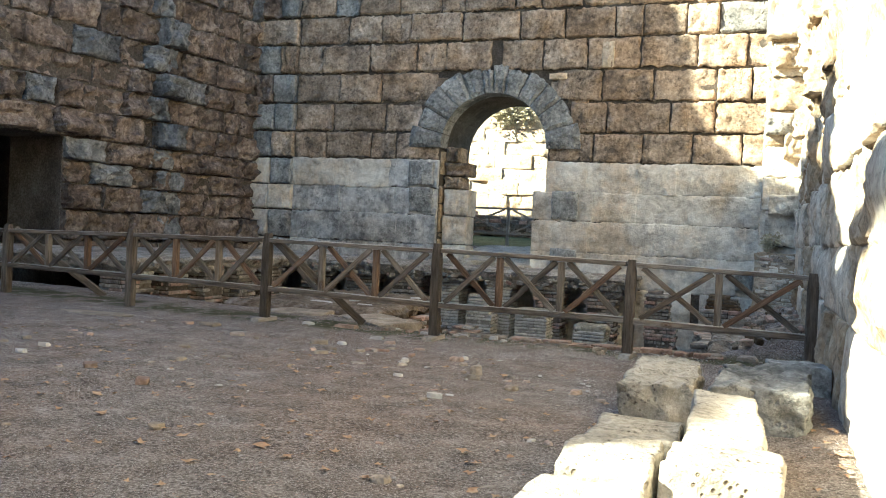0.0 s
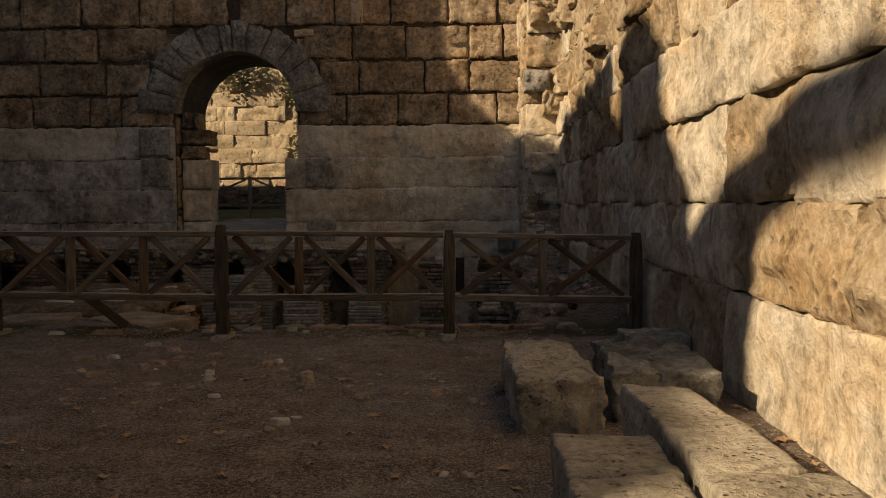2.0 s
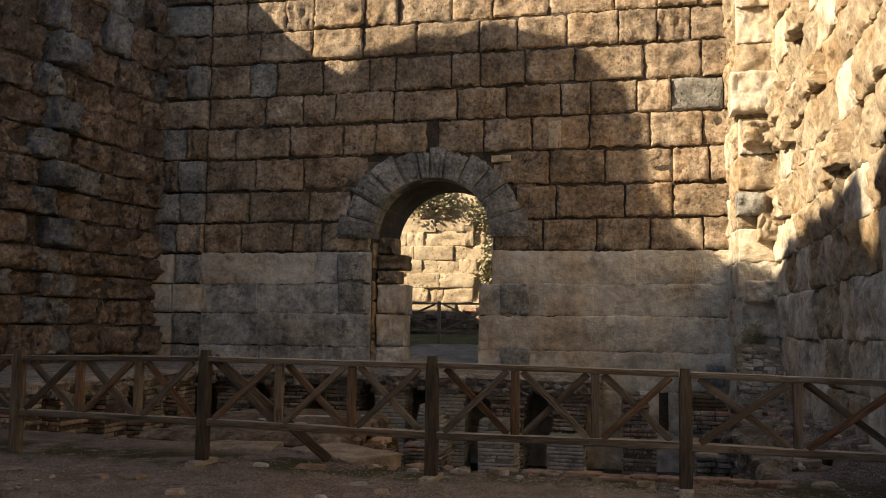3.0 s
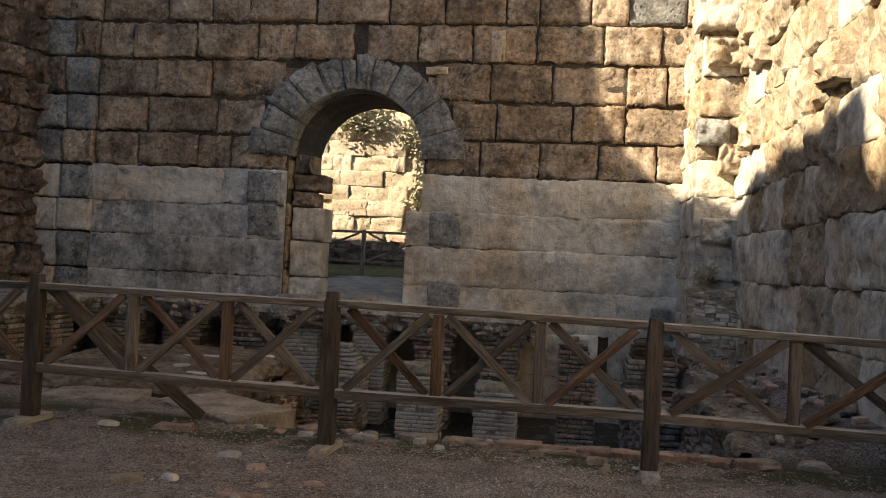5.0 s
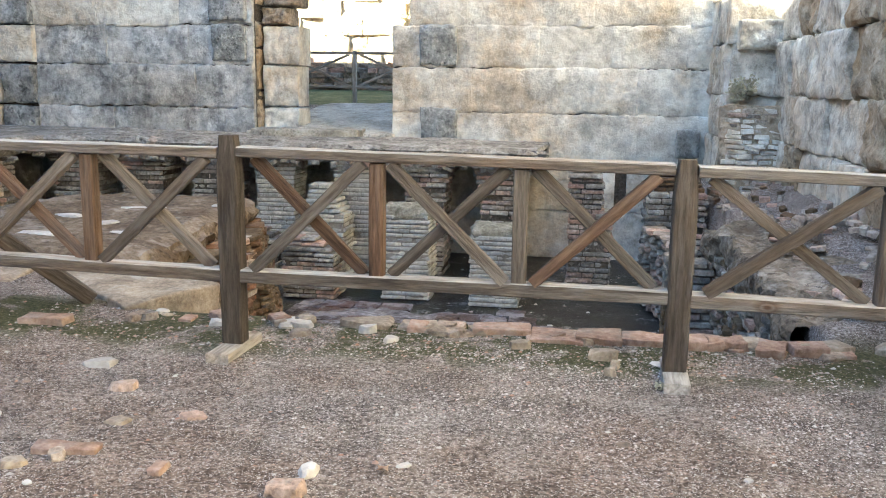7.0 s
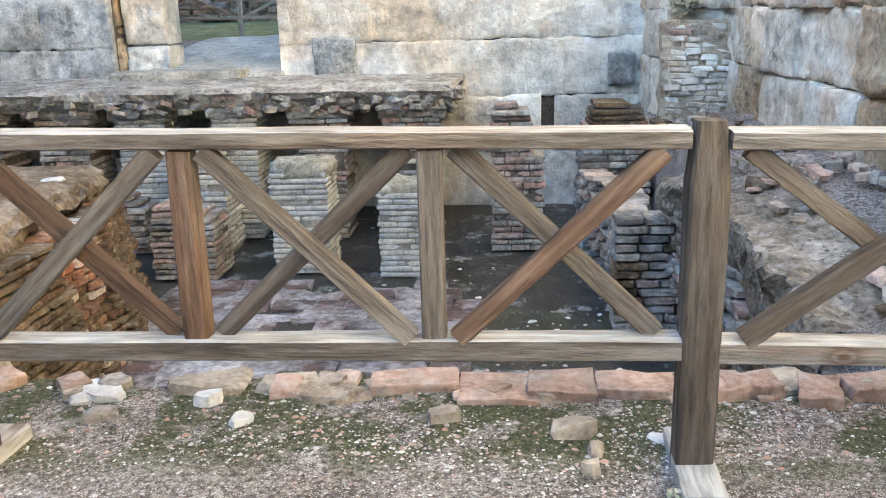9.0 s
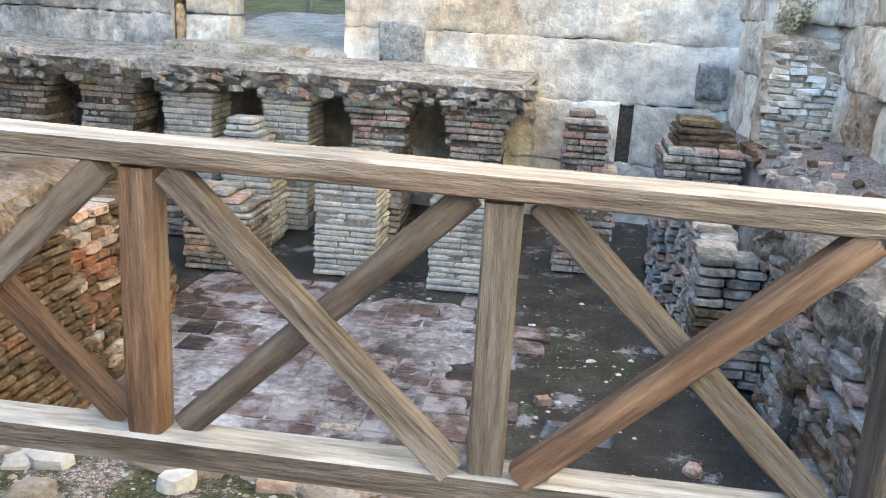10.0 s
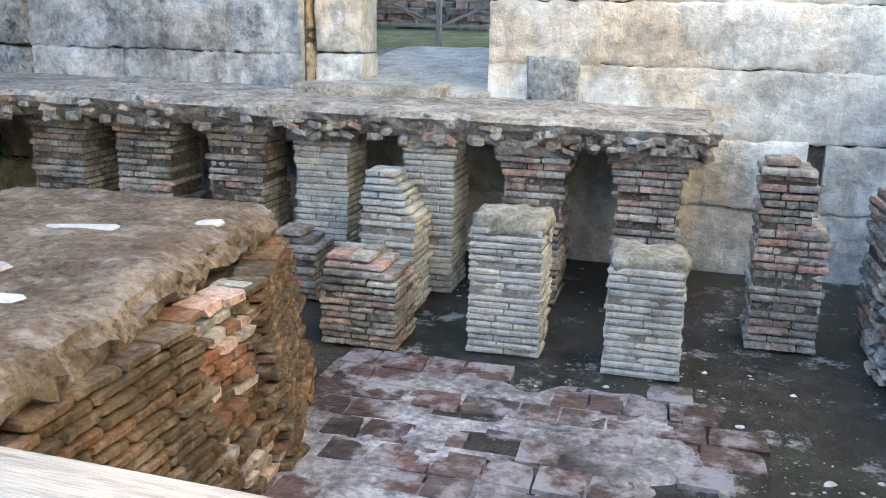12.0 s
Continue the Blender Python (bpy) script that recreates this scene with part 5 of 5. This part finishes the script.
for k, (x, y, sx, sy, turn) in enumerate(((-5.02, 11.22, 1.25, 0.72, -33), (-6.25, 11.25, 0.85, 0.55, 6))):
    ob = put("flat_stone", rough_box(sx, sy, 0.30, 4, 0.03, k + 30, TAN_STONE, 0.02, 3.0, "flat_stone"))
    ob.matrix_basis = pose(x, y, -0.25 + 0.02 * k, 2, 0, turn)
    tagged(ob, "worn tan paving slab at the lip of the sunken room", "paving slab")
for k, row in enumerate(EDGE):
    lay(k, *row)
between = random.Random(57)
for k in range(46):
    x = between.uniform(-4.6, 0.3)
    y = 10.52 + between.uniform(-0.09, 0.10)
    size = between.uniform(0.06, 0.17)
    lay(k + 500, x, y, size * between.uniform(1.0, 1.5), size, size * between.uniform(0.3, 0.5), between.choice(("rub", "rub", "tan", "orange", "white")), between.uniform(0, 180))
LOOSE = [(-2.49, 8.65, 0.08, 0.05, 0.03, "white", 30), (-2.44, 7.7, 0.15, 0.13, 0.13, "tan", 20), (-2.39, 7.42, 0.18, 0.09, 0.07, "tan", 4), (-2.55, 7.66, 0.06, 0.05, 0.05, "rub", 0), (-3.83, 8.56, 0.26, 0.08, 0.04, "orange", 8), (-4.39, 8.86, 0.15, 0.08, 0.07, "white", -20), (-3.95, 8.4, 0.14, 0.09, 0.05, "tan", 30), (-4.27, 8.34, 0.18, 0.12, 0.06, "tan", 0), (-1.47, 7.85, 0.07, 0.04, 0.03, "white", -20), (-1.4, 7.75, 0.06, 0.04, 0.03, "white", -30), (-1.92, 7.57, 0.08, 0.05, 0.04, "rub", 0), (-1.82, 7.45, 0.1, 0.06, 0.04, "rub", 0), (-3.27, 8.0, 0.10, 0.08, 0.07, "white", 10), (-3.24, 7.85, 0.06, 0.07, 0.06, "white", 50), (-0.75, 8.33, 0.24, 0.12, 0.06, "tan", -14), (-2.85, 8.35, 0.18, 0.12, 0.08, "rub", 8), (-3.5, 9.0, 0.16, 0.1, 0.04, "rub", 12),
         (-3.8, 8.9, 0.14, 0.10, 0.04, "tan", 0), (-2.7, 8.1, 0.12, 0.1, 0.05, "rub", 60), (-3.0, 7.2, 0.12, 0.08, 0.05, "white", 0), (-4.0, 9.3, 0.16, 0.14, 0.06, "rub", 20), (-4.3, 9.6, 0.2, 0.12, 0.06, "white", 5), (-5.5, 10.1, 0.2, 0.14, 0.06, "white", 14),
         (-5.0, 10.2, 0.28, 0.14, 0.05, "orange", 6), (-6.3, 9.1, 0.34, 0.24, 0.08, "tan", 16), (-5.6, 8.6, 0.2, 0.16, 0.07, "rub", 30), (-4.6, 8.7, 0.26, 0.16, 0.08, "tan", 40), (-4.2, 8.0, 0.22, 0.14, 0.06, "tan", 70), (-3.6, 7.6, 0.2, 0.12, 0.04, "rub", 4), (-8.0, 9.0, 1.5, 0.45, 0.03, "tan", 6),
         (-2.3, 6.6, 0.1, 0.06, 0.03, "white", 0), (-4.8, 7.2, 0.16, 0.1, 0.04, "tan", 30), (-1.9, 8.0, 0.05, 0.05, 0.03, "white", 0), (-1.2, 8.8, 0.05, 0.04, 0.03, "white", 40), (-2.1, 7.7, 0.1, 0.08, 0.05, "rub", 0), (-0.3, 9.3, 0.16, 0.1, 0.05, "rub", 10)]
for k, row in enumerate(LOOSE):
    lay(k + 60, *row)
scatter = random.Random(91)
for k in range(110):
    x, y = scatter.uniform(-7.5, -1.1), scatter.triangular(2.5, 9.6, 8.0)
    size = 0.025 + 0.085 * scatter.random() ** 2.5
    lay(k + 300, x, y, size * scatter.uniform(1.0, 1.7), size, size * scatter.uniform(0.35, 0.7), scatter.choice(("rub", "rub", "rub", "tan", "tan", "white", "orange")), scatter.uniform(0, 180), 0.008)
MARBLE = [(-6.5, 14.2, 0.5, 0.12, 14), (-6.35, 13.25, 0.22, 0.16, 40), (-6.0, 12.9, 0.3, 0.12, 4), (-6.9, 13.5, 0.36, 0.14, -10), (-5.8, 14.6, 0.2, 0.12, 20), (-6.6, 12.5, 0.42, 0.2, 8)]
for k, (x, y, sx, sy, turn) in enumerate(MARBLE):
    ob = put("marble_piece", shard(sx, sy, 0.04, k, PALE_STONE, "marble_piece"))
    ob.matrix_basis = pose(x, y, BTOP + noise.noise(Vector((x * 1.2, y * 1.2, 3))) * 0.05 - 0.024, 0, 0, turn)
    tagged(ob, "white marble floor fragment set in the concrete", "marble fragment", "marble bits")

# grit and pebbles, past counting
rg = random.Random(3)
pv, pf = [], []
for k in range(16000):
    x, y = rg.uniform(-8.5, 0.6), rg.triangular(1.5, 10.6, 10.3)
    if k > 12000:
        x, y = rg.uniform(-5.2, -0.5), rg.uniform(10.0, 10.62)
    s = 0.004 + 0.016 * rg.random() ** 6
    z = ground_height(x, y)
    a = rg.uniform(0, 6.28)
    i0 = len(pv)
    for q in range(5):
        b = a + q * 1.2566
        pv.append((x + s * rg.uniform(0.7, 1.2) * math.cos(b), y + s * rg.uniform(0.6, 1.0) * math.sin(b), z - 0.002))
    pv.append((x + s * 0.2, y, z + s * rg.uniform(0.3, 0.6)))
    pf += [(i0 + q, i0 + (q + 1) % 5, i0 + 5) for q in range(5)]
me = bpy.data.meshes.new("pebbles")
me.from_pydata(pv, [], pf)
PEB = bpy.data.materials.new("pebble_mix")
PEB.use_nodes = True
nt = PEB.node_tree
geo = nt.nodes.new("ShaderNodeNewGeometry")
nt.links.new(ramp(nt, geo.outputs["Random Per Island"], [(0.0, (0.16, 0.12, 0.1)), (0.3, (0.3, 0.25, 0.21)), (0.55, (0.34, 0.2, 0.14)), (0.75, (0.36, 0.33, 0.3)), (1.0, (0.52, 0.5, 0.47))]), nt.nodes["Principled BSDF"].inputs["Base Color"])
nt.nodes["Principled BSDF"].inputs["Roughness"].default_value = 0.9
me.materials.append(PEB)
tagged(new("pebbles", me), "scattered pale and reddish grit on the earth", "pebbles", kind="stuff")

# pale gravel drifted along the fence, thinner where moss grows
pv, pf = [], []
while len(pf) < 5 * 15000:
    x, y = rg.triangular(-5.0, 0.5, -0.9), rg.triangular(8.2, 10.62, 10.1)
    if noise.noise(Vector((x * 1.6, y * 1.6, 40))) < -0.05 and rg.random() < 0.85:
        continue
    s, z, a, i0 = 0.003 + 0.009 * rg.random() ** 3, ground_height(x, y), rg.uniform(0, 6.28), len(pv)
    for q in range(5):
        b = a + q * 1.2566
        pv.append((x + s * rg.uniform(0.7, 1.2) * math.cos(b), y + s * rg.uniform(0.6, 1.0) * math.sin(b), z - 0.002))
    pv.append((x + s * 0.2, y, z + s * rg.uniform(0.3, 0.6)))
    pf += [(i0 + q, i0 + (q + 1) % 5, i0 + 5) for q in range(5)]
me = bpy.data.meshes.new("gravel")
me.from_pydata(pv, [], pf)
GRAVEL = bpy.data.materials.new("pale_gravel_mix")
GRAVEL.use_nodes = True
nt = GRAVEL.node_tree
geo = nt.nodes.new("ShaderNodeNewGeometry")
nt.links.new(ramp(nt, geo.outputs["Random Per Island"], [(0.0, (0.22, 0.18, 0.16)), (0.35, (0.42, 0.37, 0.34)), (0.6, (0.52, 0.49, 0.46)), (0.7, (0.42, 0.28, 0.22)), (0.82, (0.5, 0.47, 0.44)), (1.0, (0.62, 0.60, 0.57))]), nt.nodes["Principled BSDF"].inputs["Base Color"])
nt.nodes["Principled BSDF"].inputs["Roughness"].default_value = 0.9
me.materials.append(GRAVEL)
tagged(new("gravel", me), "pale pinkish gravel drifted along the timber fence", "gravel", kind="stuff")

# white flecks on the mud of the sunken floor
pv, pf = [], []
while len(pf) < 5 * 1500:
    x, y = rg.uniform(-5.2, -0.4), rg.uniform(10.9, 19.6)
    if noise.noise(Vector((x * 0.9, y * 0.9, 51))) + 0.35 * noise.noise(Vector((x * 4, y * 4, 52))) < rg.uniform(-0.1, 0.5):
        continue
    s, z, a, i0 = 0.005 + 0.03 * rg.random() ** 5, ground_height(x, y), rg.uniform(0, 6.28), len(pv)
    for q in range(5):
        b = a + q * 1.2566
        pv.append((x + s * rg.uniform(0.7, 1.4) * math.cos(b), y + s * rg.uniform(0.6, 1.1) * math.sin(b), z - 0.002))
    pv.append((x + s * 0.2, y, z + s * rg.uniform(0.3, 0.6)))
    pf += [(i0 + q, i0 + (q + 1) % 5, i0 + 5) for q in range(5)]
me = bpy.data.meshes.new("mortar_flecks")
me.from_pydata(pv, [], pf)
me.materials.append(GRAVEL)
tagged(new("mortar_flecks", me), "pale flecks of mortar strewn over the wet mud", "flecks", kind="stuff")

# dry leaves on the gravel
pv, pf = [], []
for k in range(300):
    x, y = rg.uniform(-7.5, -0.9), rg.triangular(2.0, 9.0, 5.0)
    if k > 250:
        x, y = rg.uniform(0.2, 0.55), rg.uniform(3, 7)
    s, a, z = rg.uniform(0.02, 0.055), rg.uniform(0, 6.28), ground_height(x, y) + 0.006
    i0 = len(pv)
    for q, rr in enumerate((1.0, 0.45, 0.9, 0.4, 0.95, 0.45, 0.8, 0.4)):
        b = a + q * 0.785
        pv.append((x + s * rr * math.cos(b), y + s * rr * math.sin(b), z + rg.uniform(0, 0.02)))
    pv.append((x, y, z + 0.008))
    pf += [(i0 + q, i0 + (q + 1) % 8, i0 + 8) for q in range(8)]
me = bpy.data.meshes.new("dry_leaves")
me.from_pydata(pv, [], pf)
me.materials.append(DRY_LEAF)
tagged(new("dry_leaves", me), "dry brown fallen leaves scattered over the earth", "leaves", kind="stuff")

FLOOR_BITS = [(-1.8, 13.57, 0.6, 0.16, 0.14, "dark", -6), (-2.35, 14.55, 0.09, 0.07, 0.06, "rub", 10), (-2.05, 14.05, 0.11, 0.08, 0.07, "orange", 30), (-1.35, 14.3, 0.26, 0.14, 0.03, "white", 12), (-1.7, 14.9, 0.12, 0.07, 0.03, "white", 40), (-3.3, 15.3, 0.1, 0.07, 0.03, "tan", 0),
              (-3.35, 13.3, 0.34, 0.14, 0.08, "rub", 4), (-2.7, 15.2, 0.08, 0.06, 0.04, "tan", 0), (-1.1, 13.3, 0.14, 0.16, 0.09, "rub", 15), (-2.2, 15.6, 0.09, 0.06, 0.03, "white", 0), (-2.6, 13.9, 0.07, 0.06, 0.04, "rub", 0), (-1.0, 12.4, 0.22, 0.18, 0.12, "rub", 25)]
for k, row in enumerate(FLOOR_BITS):
    ob = lay(k + 200, *row)
    tagged(ob, "broken piece lying on the muddy sunken floor", "stone", "bits on the sunken floor")

# ---- beyond the arch ----
bm = bmesh.new()
box(bm, -22, -6.9, 31.0, 32.6, 0, 5.0)
box(bm, -22, -3.0, 31.3, 32.5, 0.0, 7.4)
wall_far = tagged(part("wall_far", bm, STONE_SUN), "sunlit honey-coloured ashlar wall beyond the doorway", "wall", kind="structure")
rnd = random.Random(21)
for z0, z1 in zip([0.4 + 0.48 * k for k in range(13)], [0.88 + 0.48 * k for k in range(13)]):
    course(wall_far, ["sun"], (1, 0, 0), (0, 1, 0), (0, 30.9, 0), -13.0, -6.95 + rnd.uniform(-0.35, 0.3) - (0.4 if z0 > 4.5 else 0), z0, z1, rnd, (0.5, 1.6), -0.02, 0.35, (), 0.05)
# unseen wall added west; its sloping top sets the far wall's shadow line
bm = bmesh.new()
face = bm.faces.new([bm.verts.new((-14.0, y, z)) for y, z in ((20.2, 0), (33, 0), (33, 3.4), (28.8, 4.5), (27.1, 6.5), (20.2, 6.6))])
up = bmesh.ops.extrude_face_region(bm, geom=[face])
for v in (g for g in up["geom"] if isinstance(g, bmesh.types.BMVert)):
    v.co.x -= 1.2
tagged(part("wall_west_court", bm, STONE_LEFT), "added unseen wall that shades the court beyond the doorway", "wall", kind="structure")
low_ruin = empty("low_ruin_wall", pose(-8, 28.6, 1.2), "low ruined rubble wall in shade behind the far fence", "rubble wall")
for k in range(7):
    x = -3.4
    while x < 3.4:
        w = rnd.uniform(0.25, 0.6)
        if k < 5 or rnd.random() < 0.5:
            put("stone", rnd.choice(BRICKS["rubble"]), low_ruin, Matrix.LocRotScale((x + w / 2, rnd.uniform(-0.1, 0.1), 0.05 + k * 0.13), Euler((0, rnd.uniform(-0.1, 0.1), rnd.uniform(-0.2, 0.2))), (w, 0.5, 0.14)))
        x += w
bm = bmesh.new()
box(bm, -4.6, -1.5, 22.6, 34, 0, 2.4)
roughen(bm, 0.2, 1, 3)
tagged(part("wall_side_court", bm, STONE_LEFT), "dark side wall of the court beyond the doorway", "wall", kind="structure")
far_fence = empty("far_fence", pose(-7.1, 25.0, 0.98), "weathered timber fence with crossed braces beyond the doorway", "fence")
for x in (-1.8, 0.02, 1.8):
    bar("post", (x, 0, 0), (x, 0, 1.18), 0.09, 0.09, 5, WOOD_PALE, far_fence)
for x0, x1 in ((-1.8, 0.0), (0.04, 1.8)):
    bar("top_rail", (x0, 0, 1.12), (x1, 0, 1.12), 0.09, 0.06, 7, WOOD_PALE, far_fence)
    bar("bottom_rail", (x0, 0, 0.38), (x1, 0, 0.38), 0.09, 0.06, 8, WOOD_PALE, far_fence)
    bar("cross_brace", (x0 + 0.1, -0.02, 0.41), (x1 - 0.1, -0.02, 1.09), 0.045, 0.055, 9, WOOD_PALE, far_fence)
    bar("cross_brace", (x0 + 0.1, 0.03, 1.09), (x1 - 0.1, 0.03, 0.41), 0.045, 0.055, 10, WOOD_PALE, far_fence)


def bush(name, at, size, count, seed, label, leaf=0.05):
    """Twigs with many small leaves in uneven clumps."""
    q = random.Random(seed)
    top = empty(name, pose(*at), label, "shrub")
    bm = bmesh.new()
    tips = []
    for k in range(max(5, count // 60)):
        d = Vector((q.uniform(-1, 1), q.uniform(-0.7, 0.5), q.uniform(-0.1, 1))).normalized()
        tip = Vector((d.x * size[0], d.y * size[1], d.z * size[2])) * q.uniform(0.5, 1.0)
        tips.append(tip)
        side = d.orthogonal().normalized() * 0.008
        a = [bm.verts.new(s) for s in (side, d.cross(side), -side)]
        b = bm.verts.new(tip)
        for i in range(3):
            bm.faces.new((a[i], a[(i + 1) % 3], b))
    part("branch_work", bm, WOOD, top)
    pv, pf = [], []
    for k in range(count):
        c = q.choice(tips) * q.uniform(0.45, 1.05) + Vector((q.gauss(0, 0.16) * size[0], q.gauss(0, 0.16) * size[1], q.gauss(0, 0.16) * size[2]))
        u = Vector((q.uniform(-1, 1), q.uniform(-1, 1), q.uniform(-1, 1))).normalized()
        w = u.orthogonal().normalized() * leaf * 0.35
        i0 = len(pv)
        pv += [tuple(c), tuple(c + u * leaf * 0.5 + w), tuple(c + u * leaf), tuple(c + u * leaf * 0.5 - w)]
        pf.append((i0, i0 + 1, i0 + 2, i0 + 3))
    me = bpy.data.meshes.new("leaves")
    me.from_pydata(pv, [], pf)
    me.materials.append(LEAF)
    put("foliage", me, top)
    return top


bush("wall_shrub", (-8.6, 30.8, 5.5), (1.1, 0.5, 0.9), 1700, 1, "dusty green shrub growing from the sunlit wall", 0.12)
bush("wall_shrub", (-7.0, 30.8, 5.0), (0.8, 0.4, 0.8), 1100, 2, "dusty green shrub growing from the sunlit wall", 0.11)
bush("wall_shrub", (-9.9, 31.0, 6.6), (0.9, 0.5, 0.6), 900, 4, "dusty green shrub growing from the sunlit wall", 0.11)
bush("wall_shrub", (-6.35, 30.7, 3.2), (0.6, 0.5, 1.4), 1600, 12, "dark dense shrub beside the sunlit wall", 0.14)
bush("door_plant", (-4.72, 21.6, 2.65), (0.22, 0.22, 0.3), 260, 3, "small dry plant rooted in the doorway's side", 0.05)
bush("corner_plant", (0.18, 18.0, 1.32), (0.2, 0.2, 0.34), 300, 6, "green tuft growing in the wall's corner", 0.06)
bush("ground_weed", (-1.44, 9.78, 0.0), (0.06, 0.06, 0.06), 60, 7, "tiny green weed beside a fence post", 0.02)
bush("ground_weed", (0.42, 3.6, 0.02), (0.14, 0.14, 0.14), 160, 8, "small green weed at the foot of the wall", 0.03)
bush("ground_weed", (-0.98, 7.36, 0.02), (0.09, 0.09, 0.1), 110, 9, "small green weed beside a fallen ashlar block", 0.025)
